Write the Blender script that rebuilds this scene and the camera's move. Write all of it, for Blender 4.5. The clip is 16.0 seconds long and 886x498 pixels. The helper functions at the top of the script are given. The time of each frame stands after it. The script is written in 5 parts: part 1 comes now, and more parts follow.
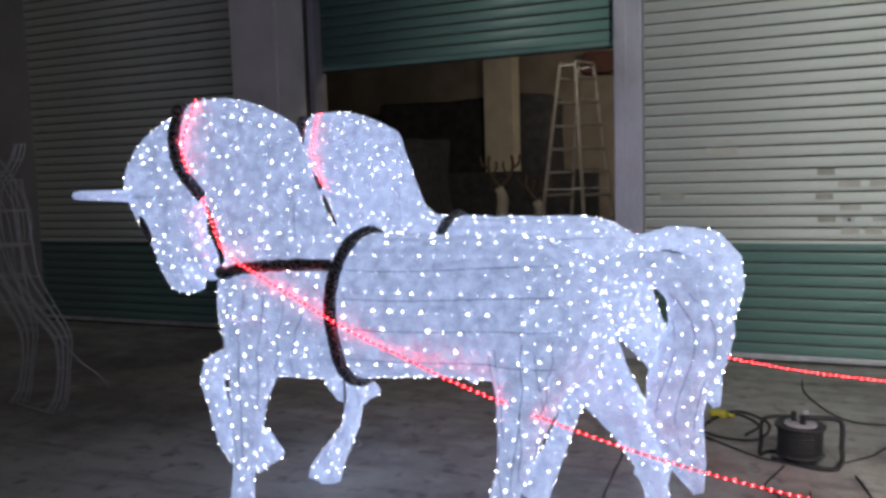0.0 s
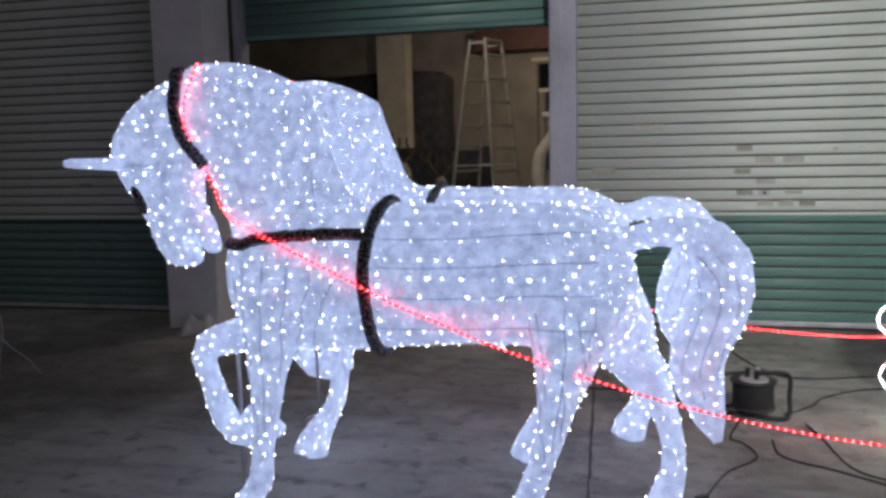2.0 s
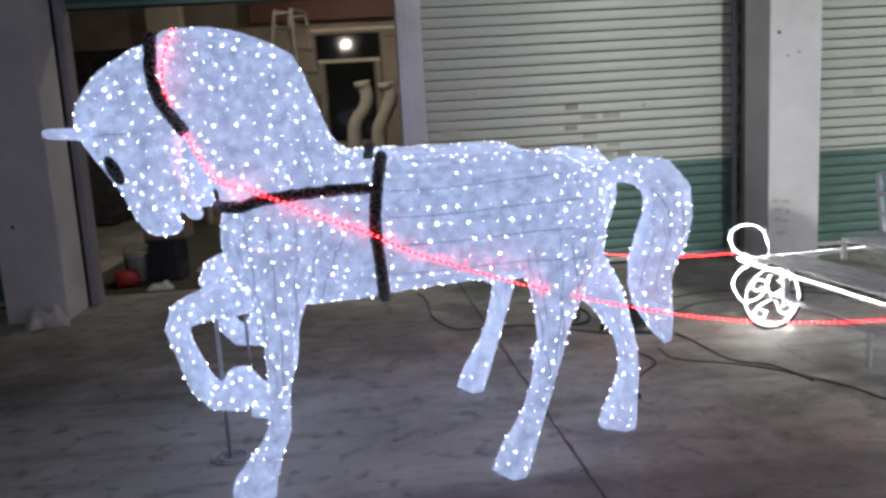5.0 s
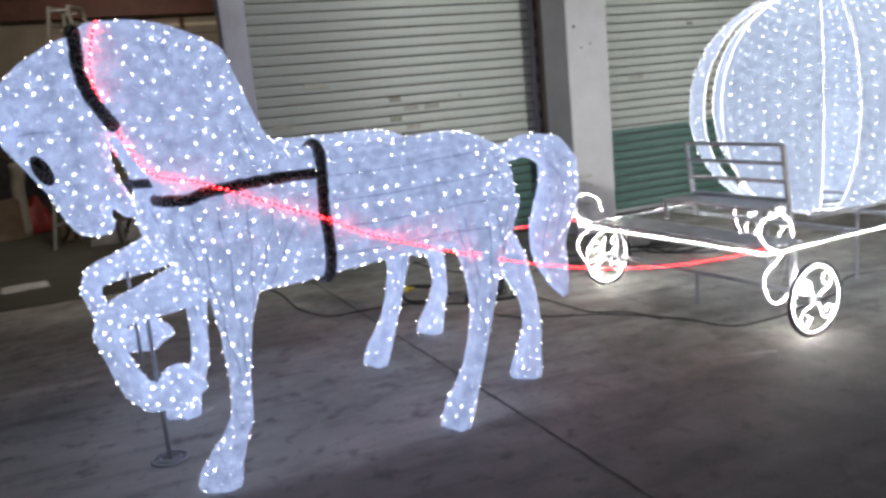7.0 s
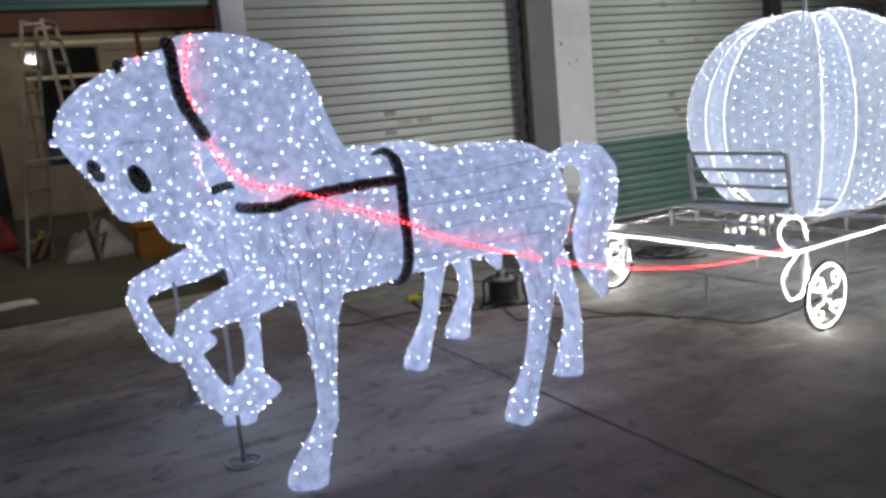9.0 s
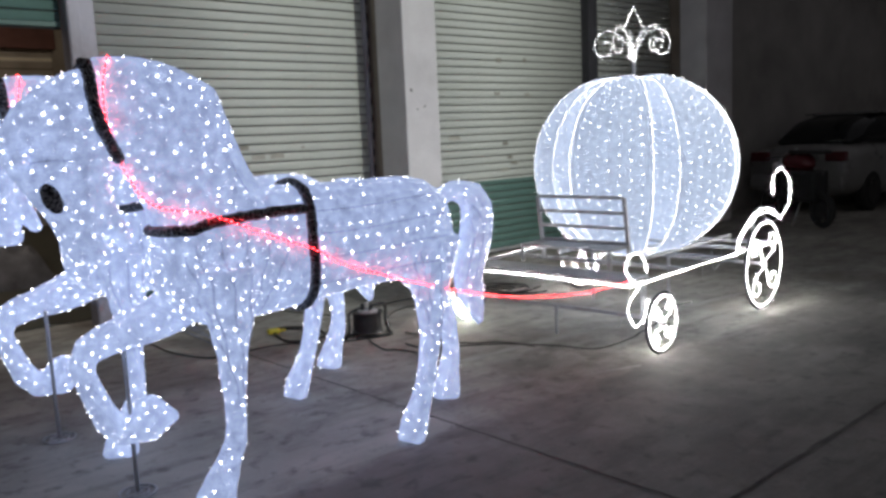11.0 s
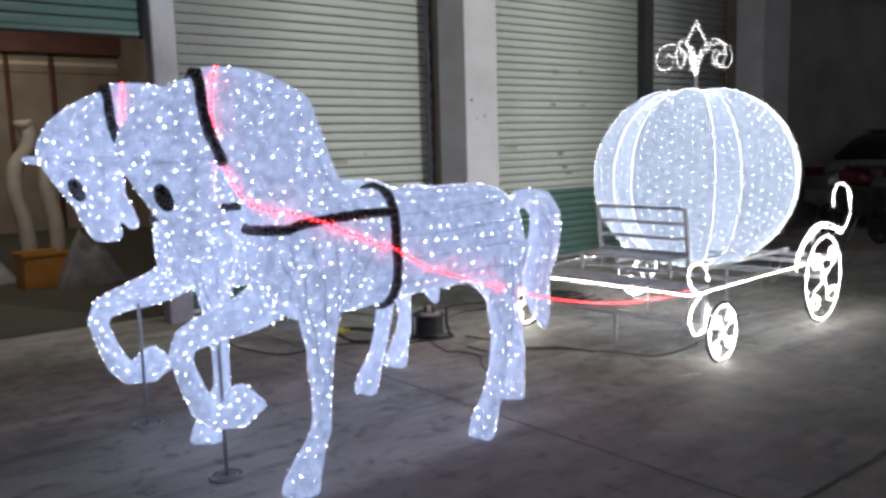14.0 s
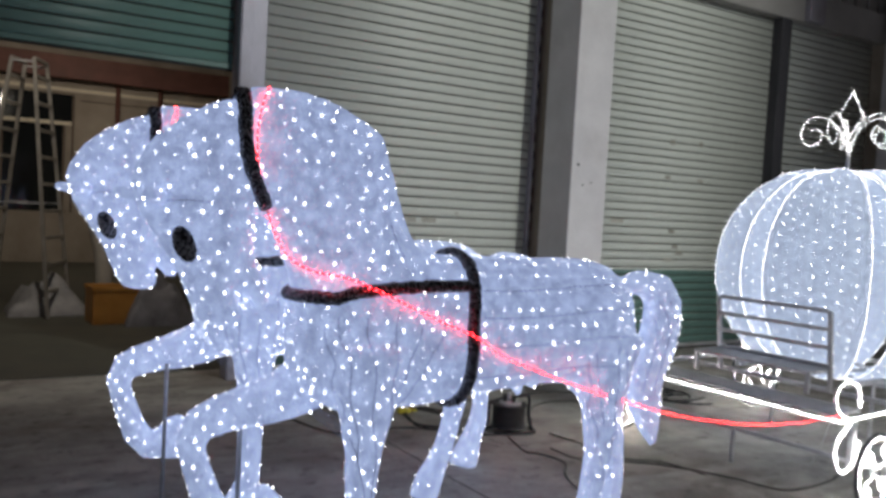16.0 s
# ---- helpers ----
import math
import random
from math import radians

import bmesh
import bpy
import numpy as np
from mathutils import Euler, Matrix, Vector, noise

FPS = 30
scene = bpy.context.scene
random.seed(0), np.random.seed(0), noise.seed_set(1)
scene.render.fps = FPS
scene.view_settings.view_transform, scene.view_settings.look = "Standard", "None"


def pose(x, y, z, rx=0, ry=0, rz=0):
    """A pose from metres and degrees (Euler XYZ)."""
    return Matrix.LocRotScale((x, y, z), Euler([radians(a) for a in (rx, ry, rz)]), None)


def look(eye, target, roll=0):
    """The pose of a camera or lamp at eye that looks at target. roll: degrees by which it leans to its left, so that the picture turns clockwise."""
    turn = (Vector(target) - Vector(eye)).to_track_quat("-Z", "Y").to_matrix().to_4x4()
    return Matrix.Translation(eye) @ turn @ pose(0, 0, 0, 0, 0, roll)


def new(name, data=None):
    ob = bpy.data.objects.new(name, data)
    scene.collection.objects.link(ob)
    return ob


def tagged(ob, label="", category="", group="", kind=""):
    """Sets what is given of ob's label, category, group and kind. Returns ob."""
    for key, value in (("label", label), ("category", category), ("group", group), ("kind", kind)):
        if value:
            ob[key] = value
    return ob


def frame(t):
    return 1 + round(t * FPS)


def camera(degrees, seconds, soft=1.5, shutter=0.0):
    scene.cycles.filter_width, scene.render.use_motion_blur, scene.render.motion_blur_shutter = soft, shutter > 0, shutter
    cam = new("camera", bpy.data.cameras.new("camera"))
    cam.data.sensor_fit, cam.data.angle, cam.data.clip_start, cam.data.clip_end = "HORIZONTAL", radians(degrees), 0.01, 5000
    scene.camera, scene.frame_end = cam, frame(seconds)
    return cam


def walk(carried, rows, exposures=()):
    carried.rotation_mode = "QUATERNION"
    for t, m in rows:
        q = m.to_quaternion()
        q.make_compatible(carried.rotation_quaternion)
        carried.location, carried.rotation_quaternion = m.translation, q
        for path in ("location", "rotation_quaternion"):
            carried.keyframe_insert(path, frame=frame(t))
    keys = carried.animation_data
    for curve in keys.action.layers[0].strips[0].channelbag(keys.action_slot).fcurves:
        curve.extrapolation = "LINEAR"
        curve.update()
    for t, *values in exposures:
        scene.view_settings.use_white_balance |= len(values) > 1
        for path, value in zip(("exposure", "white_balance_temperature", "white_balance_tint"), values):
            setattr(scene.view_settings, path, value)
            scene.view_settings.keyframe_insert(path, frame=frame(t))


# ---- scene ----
cam = camera(57.8, 16.0, 3.1, 0.5)
PATH = [
    (0, (-0.124, -0.148, 1.666), (-0.902, 1.686, 1.482), -1.7),
    (0.5, (-0.295, -0.16, 1.636), (-0.998, 1.703, 1.449), -0.7),
    (1, (-0.458, -0.201, 1.64), (-1.11, 1.679, 1.436), -0.5),
    (1.5, (-0.625, -0.291, 1.634), (-1.195, 1.613, 1.413), -1.6),
    (2, (-0.74, -0.386, 1.643), (-1.2, 1.545, 1.398), -1.3),
    (2.5, (-0.866, -0.489, 1.623), (-1.241, 1.459, 1.371), -0.9),
    (3, (-1.014, -0.581, 1.63), (-1.323, 1.376, 1.358), -0.8),
    (3.5, (-1.22, -0.619, 1.614), (-1.435, 1.348, 1.323), -1.9),
    (4, (-1.414, -0.647, 1.614), (-1.497, 1.326, 1.299), -3.9),
    (4.2, (-1.472, -0.681, 1.61), (-1.505, 1.291, 1.278), -3.1),
    (6.3, (-2.366, -0.857, 1.615), (-1.862, 1.05, 1.282), -4.8),
    (6.5, (-2.459, -0.846, 1.62), (-1.888, 1.038, 1.27), -3.7),
    (7, (-2.626, -0.89, 1.611), (-1.891, 0.932, 1.233), -5.3),
    (7.5, (-2.791, -0.926, 1.601), (-1.986, 0.861, 1.202), -5.1),
    (8, (-2.985, -0.875, 1.627), (-2.148, 0.903, 1.259), -4.6),
    (8.5, (-3.177, -0.818, 1.628), (-2.333, 0.965, 1.296), -6.6),
    (9, (-3.292, -0.79, 1.642), (-2.403, 0.967, 1.289), -5.3),
    (9.5, (-3.395, -0.824, 1.595), (-2.317, 0.827, 1.258), -4.4),
    (9.7, (-3.457, -0.805, 1.597), (-2.258, 0.759, 1.256), -4.5),
    (11.8, (-3.97, -0.744, 1.649), (-2.673, 0.754, 1.384), -2.5),
    (12, (-3.999, -0.744, 1.633), (-2.743, 0.789, 1.364), -2.3),
    (12.5, (-4.041, -0.739, 1.636), (-2.824, 0.823, 1.353), -1.2),
    (13, (-4.078, -0.768, 1.637), (-2.848, 0.787, 1.37), -0.9),
    (13.5, (-4.09, -0.784, 1.638), (-2.835, 0.755, 1.4), -1.2),
    (14, (-4.084, -0.777, 1.641), (-2.865, 0.788, 1.388), -1.6),
    (14.5, (-3.989, -0.699, 1.634), (-2.829, 0.908, 1.368), -0.6),
    (15, (-3.833, -0.556, 1.618), (-2.717, 1.087, 1.379), 1.8),
    (15.5, (-3.687, -0.353, 1.599), (-2.616, 1.325, 1.41), 3.0),
    (16, (-3.555, -0.076, 1.624), (-2.515, 1.63, 1.524), 3.2),
]
walk(cam, [(t, look(eye, target, roll)) for t, eye, target, roll in PATH], [(0, 0.28), (3.0, 0.35), (4.2, 0.35), (6.5, 0.38), (7.0, 0.32), (7.5, 0.17), (8.0, 0.15), (9.0, 0.14), (9.5, 0.20), (12.5, 0.29), (15.0, 0.37), (15.5, 0.27), (16.0, 0.06)])

# ---- world and lights ----
world = bpy.data.worlds.new("night")
scene.world = world
world.use_nodes = True
world.node_tree.nodes["Background"].inputs[0].default_value = (0.54, 0.52, 0.55, 1)
world.node_tree.nodes["Background"].inputs[1].default_value = 0.108
scene.view_settings.exposure = 0.0

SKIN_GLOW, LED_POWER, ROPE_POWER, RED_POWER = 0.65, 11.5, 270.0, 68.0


def area_lamp(name, place, target, sx, sy, watts, colour):
    data = bpy.data.lights.new(name, "AREA")
    data.shape, data.size, data.size_y, data.energy, data.color = "RECTANGLE", sx, sy, watts, colour
    ob = new(name, data)
    ob.matrix_world = look(place, target)
    return ob


area_lamp("unseen_workshop_lamp", (-2.5, 8.6, 4.33), (-2.8, 12.0, 0), 0.22, 0.14, 58, (1.0, 0.88, 0.74))
# rear lamp is added, out of view, to brighten the back wall and beam
area_lamp("unseen_workshop_lamp", (-1.6, 15.4, 4.40), (-1.7, 18.0, 1.5), 0.5, 0.2, 50, (1.0, 0.87, 0.72))
flood = bpy.data.lights.new("unseen_floodlight", "SPOT")      # unseen lamp, set high behind the walk to light the shutters
flood.energy, flood.color, flood.spot_size, flood.spot_blend, flood.shadow_soft_size = 3350, (0.965, 0.985, 0.93), radians(40), 0.85, 0.3
new("unseen_floodlight", flood).matrix_world = look((4.6, -7.0, 9.2), (1.8, 7.0, 2.7))

# ---- materials ----


def node_material(name):
    mat = bpy.data.materials.new(name)
    mat.use_nodes = True
    return mat, mat.node_tree.nodes, mat.node_tree.links, mat.node_tree.nodes["Principled BSDF"]


def surface(name, dark, light, rough=0.7, metal=0.0, scale=6.0, fine=60.0, bump=0.15, stretch=(1, 1, 1), stain=None, stain_amount=0.5):
    """A worn surface: two scales of colour change, roughness change and fine relief, in object metres."""
    mat, nodes, links, bsdf = node_material(name)
    coord = nodes.new("ShaderNodeTexCoord")
    mapping = nodes.new("ShaderNodeMapping")
    mapping.inputs["Scale"].default_value = stretch
    links.new(coord.outputs["Object"], mapping.inputs[0])
    big, small = nodes.new("ShaderNodeTexNoise"), nodes.new("ShaderNodeTexNoise")
    big.inputs["Scale"].default_value, big.inputs["Detail"].default_value = scale, 6
    small.inputs["Scale"].default_value, small.inputs["Detail"].default_value = fine, 4
    for n in (big, small):
        links.new(mapping.outputs[0], n.inputs["Vector"])
    mix = nodes.new("ShaderNodeMath")
    mix.operation = "MULTIPLY_ADD"
    links.new(small.outputs[0], mix.inputs[0])
    mix.inputs[1].default_value = 0.35
    links.new(big.outputs[0], mix.inputs[2])
    ramp = nodes.new("ShaderNodeValToRGB")
    ramp.color_ramp.elements[0].position, ramp.color_ramp.elements[1].position = 0.42, 0.92
    ramp.color_ramp.elements[0].color, ramp.color_ramp.elements[1].color = (*dark, 1), (*light, 1)
    links.new(mix.outputs[0], ramp.inputs[0])
    colour = ramp.outputs[0]
    if stain:
        spots = nodes.new("ShaderNodeTexNoise")
        spots.inputs["Scale"].default_value, spots.inputs["Detail"].default_value = scale * 0.35, 8
        links.new(coord.outputs["Object"], spots.inputs["Vector"])
        edge = nodes.new("ShaderNodeMapRange")
        edge.inputs["From Min"].default_value, edge.inputs["From Max"].default_value = 0.52, 0.72
        edge.inputs["To Max"].default_value = stain_amount
        links.new(spots.outputs[0], edge.inputs[0])
        blend = nodes.new("ShaderNodeMix")
        blend.data_type = "RGBA"
        links.new(edge.outputs[0], blend.inputs["Factor"])
        links.new(colour, blend.inputs["A"])
        blend.inputs["B"].default_value = (*stain, 1)
        colour = blend.outputs["Result"]
    links.new(colour, bsdf.inputs["Base Color"])
    ruff = nodes.new("ShaderNodeMapRange")
    ruff.inputs["To Min"].default_value, ruff.inputs["To Max"].default_value = max(0.05, rough - 0.12), min(1, rough + 0.12)
    links.new(big.outputs[0], ruff.inputs[0])
    links.new(ruff.outputs[0], bsdf.inputs["Roughness"])
    bsdf.inputs["Metallic"].default_value = metal
    if bump:
        relief = nodes.new("ShaderNodeBump")
        relief.inputs["Strength"].default_value, relief.inputs["Distance"].default_value = bump, 0.004
        links.new(small.outputs[0], relief.inputs["Height"])
        links.new(relief.outputs[0], bsdf.inputs["Normal"])
    return mat


def glowing(name, colour, power, base=(0.8, 0.8, 0.8)):
    mat, nodes, links, bsdf = node_material(name)
    bsdf.inputs["Base Color"].default_value = (*base, 1)
    bsdf.inputs["Emission Color"].default_value = (*colour, 1)
    bsdf.inputs["Emission Strength"].default_value = power
    return mat


def glow_cloth(name, low, high, power):
    """Thin white tinsel netting that emits a glow of its own, standing in for lamplight through it."""
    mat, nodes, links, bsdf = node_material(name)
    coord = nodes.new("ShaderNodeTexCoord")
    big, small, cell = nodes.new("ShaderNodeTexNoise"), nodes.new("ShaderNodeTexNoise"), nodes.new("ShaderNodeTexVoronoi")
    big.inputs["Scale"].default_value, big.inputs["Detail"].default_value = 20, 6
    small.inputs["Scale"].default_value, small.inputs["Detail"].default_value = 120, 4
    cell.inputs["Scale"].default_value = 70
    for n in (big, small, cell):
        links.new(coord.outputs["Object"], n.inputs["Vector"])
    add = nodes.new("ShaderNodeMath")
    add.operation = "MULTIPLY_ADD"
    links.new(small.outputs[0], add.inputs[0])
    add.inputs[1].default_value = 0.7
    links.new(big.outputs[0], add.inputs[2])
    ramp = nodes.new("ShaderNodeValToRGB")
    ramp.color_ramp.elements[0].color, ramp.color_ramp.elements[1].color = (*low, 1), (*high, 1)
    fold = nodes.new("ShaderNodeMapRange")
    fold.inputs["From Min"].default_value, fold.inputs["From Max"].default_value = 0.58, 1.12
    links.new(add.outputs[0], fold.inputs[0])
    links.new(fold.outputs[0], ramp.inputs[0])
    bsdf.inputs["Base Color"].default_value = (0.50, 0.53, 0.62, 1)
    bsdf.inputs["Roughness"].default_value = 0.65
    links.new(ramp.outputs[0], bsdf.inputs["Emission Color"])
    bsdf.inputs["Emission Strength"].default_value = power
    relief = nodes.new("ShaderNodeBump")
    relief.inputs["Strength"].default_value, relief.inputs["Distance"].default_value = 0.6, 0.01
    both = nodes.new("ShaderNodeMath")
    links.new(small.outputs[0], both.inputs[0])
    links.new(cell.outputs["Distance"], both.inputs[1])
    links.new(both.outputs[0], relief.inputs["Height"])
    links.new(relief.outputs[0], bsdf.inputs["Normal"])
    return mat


def tinsel(name, scale=130.0, start=0.47):
    """Black foil shreds: mostly dark, with small pale glints painted into the base colour."""
    mat, nodes, links, bsdf = node_material(name)
    coord, shreds = nodes.new("ShaderNodeTexCoord"), nodes.new("ShaderNodeTexNoise")
    shreds.inputs["Scale"].default_value, shreds.inputs["Detail"].default_value = scale, 5
    links.new(coord.outputs["Object"], shreds.inputs["Vector"])
    ramp = nodes.new("ShaderNodeValToRGB")
    ramp.color_ramp.elements[0].position, ramp.color_ramp.elements[1].position = start, start + 0.17
    ramp.color_ramp.elements[0].color, ramp.color_ramp.elements[1].color = (0.006, 0.006, 0.008, 1), (0.50, 0.52, 0.58, 1)
    links.new(shreds.outputs[0], ramp.inputs[0])
    links.new(ramp.outputs[0], bsdf.inputs["Base Color"])
    bsdf.inputs["Roughness"].default_value, bsdf.inputs["Metallic"].default_value = 0.55, 0.3
    relief = nodes.new("ShaderNodeBump")
    relief.inputs["Strength"].default_value, relief.inputs["Distance"].default_value = 0.9, 0.008
    links.new(shreds.outputs[0], relief.inputs["Height"])
    links.new(relief.outputs[0], bsdf.inputs["Normal"])
    return mat


def concrete(name):
    """Old yard slab: blotches, brown oil marks, dark spots, grit, and a darker area south of an uneven edge."""
    mat, nodes, links, bsdf = node_material(name)
    coord = nodes.new("ShaderNodeTexCoord")

    def field(scale, detail, shift):
        shove, n = nodes.new("ShaderNodeMapping"), nodes.new("ShaderNodeTexNoise")
        shove.inputs["Location"].default_value = (shift, shift * 0.7, 0)
        n.inputs["Scale"].default_value, n.inputs["Detail"].default_value, n.inputs["Roughness"].default_value = scale, detail, 0.62
        links.new(coord.outputs["Object"], shove.inputs[0])
        links.new(shove.outputs[0], n.inputs["Vector"])
        return n.outputs[0]

    def ramped(value, lo, hi, top=1.0):
        r = nodes.new("ShaderNodeMapRange")
        r.inputs["From Min"].default_value, r.inputs["From Max"].default_value, r.inputs["To Max"].default_value = lo, hi, top
        links.new(value, r.inputs[0])
        return r.outputs[0]

    def mad(value, k, plus):
        m = nodes.new("ShaderNodeMath")
        m.operation = "MULTIPLY_ADD"
        links.new(value, m.inputs[0])
        m.inputs[1].default_value = k
        links.new(plus, m.inputs[2])
        return m.outputs[0]

    def over(factor, under, colour):
        m = nodes.new("ShaderNodeMix")
        m.data_type = "RGBA"
        links.new(factor, m.inputs["Factor"])
        links.new(under, m.inputs["A"])
        m.inputs["B"].default_value = (*colour, 1)
        return m.outputs["Result"]

    blotch, mottle, grit = field(0.7, 9, 3.0), field(4.2, 8, 11.0), field(55, 5, 0.0)
    mix = mad(grit, 0.30, mad(mottle, 0.55, blotch))
    ramp = nodes.new("ShaderNodeValToRGB")
    ramp.color_ramp.elements[0].position, ramp.color_ramp.elements[1].position = 0.41, 0.66
    ramp.color_ramp.elements[0].color, ramp.color_ramp.elements[1].color = (0.155, 0.147, 0.134, 1), (0.505, 0.49, 0.447, 1)
    half = nodes.new("ShaderNodeMath")
    half.operation = "MULTIPLY"
    links.new(mix, half.inputs[0])
    half.inputs[1].default_value = 0.58
    links.new(half.outputs[0], ramp.inputs[0])
    colour = over(ramped(field(1.1, 7, 21.0), 0.50, 0.68, 0.45), ramp.outputs[0], (0.175, 0.138, 0.114))
    split = nodes.new("ShaderNodeSeparateXYZ")
    links.new(coord.outputs["Object"], split.inputs[0])

    def patch(x, y, radius, shift):       # a round tint with a ragged rim
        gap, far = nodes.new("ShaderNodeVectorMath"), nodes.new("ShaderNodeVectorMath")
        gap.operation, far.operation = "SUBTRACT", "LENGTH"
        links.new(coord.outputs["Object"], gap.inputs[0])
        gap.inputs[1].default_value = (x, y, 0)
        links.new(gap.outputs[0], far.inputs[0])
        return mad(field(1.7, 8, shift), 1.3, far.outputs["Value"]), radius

    # paler tint round the horses: their pool of light put into the colour
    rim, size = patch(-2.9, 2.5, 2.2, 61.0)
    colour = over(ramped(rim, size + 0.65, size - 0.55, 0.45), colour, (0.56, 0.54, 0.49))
    # darker tint farther off, where that light falls away, also only colour
    rim, size = patch(-5.4, 4.9, 1.9, 71.0)
    colour = over(ramped(rim, size + 0.65, size - 0.55, 0.5), colour, (0.11, 0.104, 0.098))
    drag, streak = nodes.new("ShaderNodeMapping"), nodes.new("ShaderNodeTexNoise")
    drag.inputs["Scale"].default_value, drag.inputs["Rotation"].default_value = (0.55, 3.0, 1.0), (0, 0, radians(24))
    streak.inputs["Scale"].default_value, streak.inputs["Detail"].default_value, streak.inputs["Roughness"].default_value = 1.9, 9, 0.66
    links.new(coord.outputs["Object"], drag.inputs[0])
    links.new(drag.outputs[0], streak.inputs["Vector"])
    colour = over(ramped(streak.outputs[0], 0.50, 0.64, 0.50), colour, (0.15, 0.138, 0.125))
    colour = over(ramped(field(2.6, 9, 31.0), 0.56, 0.70, 0.55), colour, (0.46, 0.44, 0.405))
    colour = over(ramped(field(7.5, 6, 5.0), 0.55, 0.67, 0.55), colour, (0.07, 0.062, 0.056))
    edge = mad(field(2.2, 8, 41.0), 0.45, split.outputs[1])
    side = mad(field(1.6, 8, 51.0), 0.6, split.outputs[0])
    both = nodes.new("ShaderNodeMath")
    both.operation = "MULTIPLY"
    links.new(ramped(edge, 2.74, 2.62, 0.52), both.inputs[0])
    links.new(ramped(side, -2.75, -2.35), both.inputs[1])
    darker = both.outputs[0]
    colour = over(darker, colour, (0.078, 0.072, 0.080))
    links.new(colour, bsdf.inputs["Base Color"])
    ruff = nodes.new("ShaderNodeMapRange")
    ruff.inputs["To Min"].default_value, ruff.inputs["To Max"].default_value = 0.55, 0.95
    links.new(mottle, ruff.inputs[0])
    links.new(ruff.outputs[0], bsdf.inputs["Roughness"])
    relief = nodes.new("ShaderNodeBump")
    relief.inputs["Strength"].default_value, relief.inputs["Distance"].default_value = 0.7, 0.006
    links.new(mix, relief.inputs["Height"])
    links.new(relief.outputs[0], bsdf.inputs["Normal"])
    return mat


M_CONCRETE = concrete("yard_concrete")
M_JOINT = surface("joint_filler", (0.06, 0.058, 0.055), (0.12, 0.115, 0.105), 0.9, 0, 8, 80, 0.3)
M_PALE_JOINT = surface("pale_joint", (0.24, 0.235, 0.22), (0.38, 0.37, 0.35), 0.8, 0, 5, 60, 0.3)
M_MAT = surface("green_floor_paint", (0.045, 0.046, 0.036), (0.095, 0.094, 0.075), 0.7, 0, 2.5, 50, 0.2, stain=(0.09, 0.075, 0.06))
M_SLAT = surface("painted_slat", (0.55, 0.585, 0.54), (0.73, 0.76, 0.705), 0.55, 0.0, 2.2, 40, 0.08, (0.4, 1, 3), stain=(0.45, 0.44, 0.37), stain_amount=0.5)
M_GREEN = surface("green_slat", (0.12, 0.215, 0.19), (0.165, 0.29, 0.26), 0.42, 0.0, 2.2, 40, 0.08, (0.4, 1, 3), stain=(0.03, 0.08, 0.07), stain_amount=0.5)
M_CARD = surface("brown_cardboard", (0.16, 0.115, 0.08), (0.25, 0.185, 0.13), 0.85, 0, 5, 60, 0.15, stain=(0.11, 0.08, 0.06))
M_NAVY = surface("dark_blue_plastic", (0.015, 0.017, 0.03), (0.035, 0.038, 0.06), 0.5, 0, 6, 70, 0.1)
M_RUBBER = surface("rubber_seal", (0.015, 0.015, 0.015), (0.04, 0.04, 0.04), 0.8)
M_SMUDGE = surface("dirt_patch", (0.27, 0.26, 0.22), (0.40, 0.39, 0.34), 0.8, 0, 12, 90, 0.1)
M_FAINT = surface("faint_patch", (0.42, 0.41, 0.36), (0.54, 0.53, 0.47), 0.7, 0, 12, 90, 0.1)
M_CREAM = surface("cream_paint", (0.62, 0.56, 0.44), (0.78, 0.71, 0.57), 0.7, 0, 3, 40, 0.1, stain=(0.45, 0.38, 0.28), stain_amount=0.4)
M_GUIDE = surface("guide_rail_metal", (0.30, 0.30, 0.36), (0.48, 0.47, 0.55), 0.45, 0.25, 4, 50, 0.1, (1, 1, 0.3), stain=(0.2, 0.16, 0.14))
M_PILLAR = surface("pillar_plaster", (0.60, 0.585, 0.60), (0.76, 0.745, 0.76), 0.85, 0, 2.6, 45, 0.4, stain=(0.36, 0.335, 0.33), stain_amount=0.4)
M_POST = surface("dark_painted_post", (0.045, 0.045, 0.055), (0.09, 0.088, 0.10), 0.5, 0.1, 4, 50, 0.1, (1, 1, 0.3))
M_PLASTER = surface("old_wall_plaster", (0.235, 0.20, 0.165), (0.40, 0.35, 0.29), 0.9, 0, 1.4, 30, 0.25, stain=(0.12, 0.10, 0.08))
M_OUTER = surface("outer_wall", (0.30, 0.29, 0.28), (0.46, 0.445, 0.43), 0.9, 0, 1.2, 30, 0.2, stain=(0.10, 0.095, 0.09))
M_BEAM = surface("red_oxide_beam", (0.10, 0.04, 0.032), (0.17, 0.075, 0.06), 0.7, 0, 4, 50, 0.15, stain=(0.08, 0.05, 0.04))
M_STEEL = surface("galvanised_tube", (0.40, 0.41, 0.43), (0.60, 0.61, 0.63), 0.42, 0.3, 9, 80, 0.08, stain=(0.25, 0.22, 0.2), stain_amount=0.3)
M_ALU = surface("ladder_aluminium", (0.34, 0.32, 0.29), (0.52, 0.50, 0.46), 0.42, 0.6, 8, 70, 0.06)
M_BLACK = surface("black_plastic", (0.012, 0.012, 0.013), (0.035, 0.035, 0.037), 0.45, 0, 10, 90, 0.1)
M_TINSEL = tinsel("black_tinsel")
M_EYE = tinsel("black_eye_tinsel", 75, 0.41)
M_SACKPALE = surface("blue_grey_sack", (0.10, 0.10, 0.115), (0.22, 0.22, 0.245), 0.75, 0, 6, 60, 0.4)
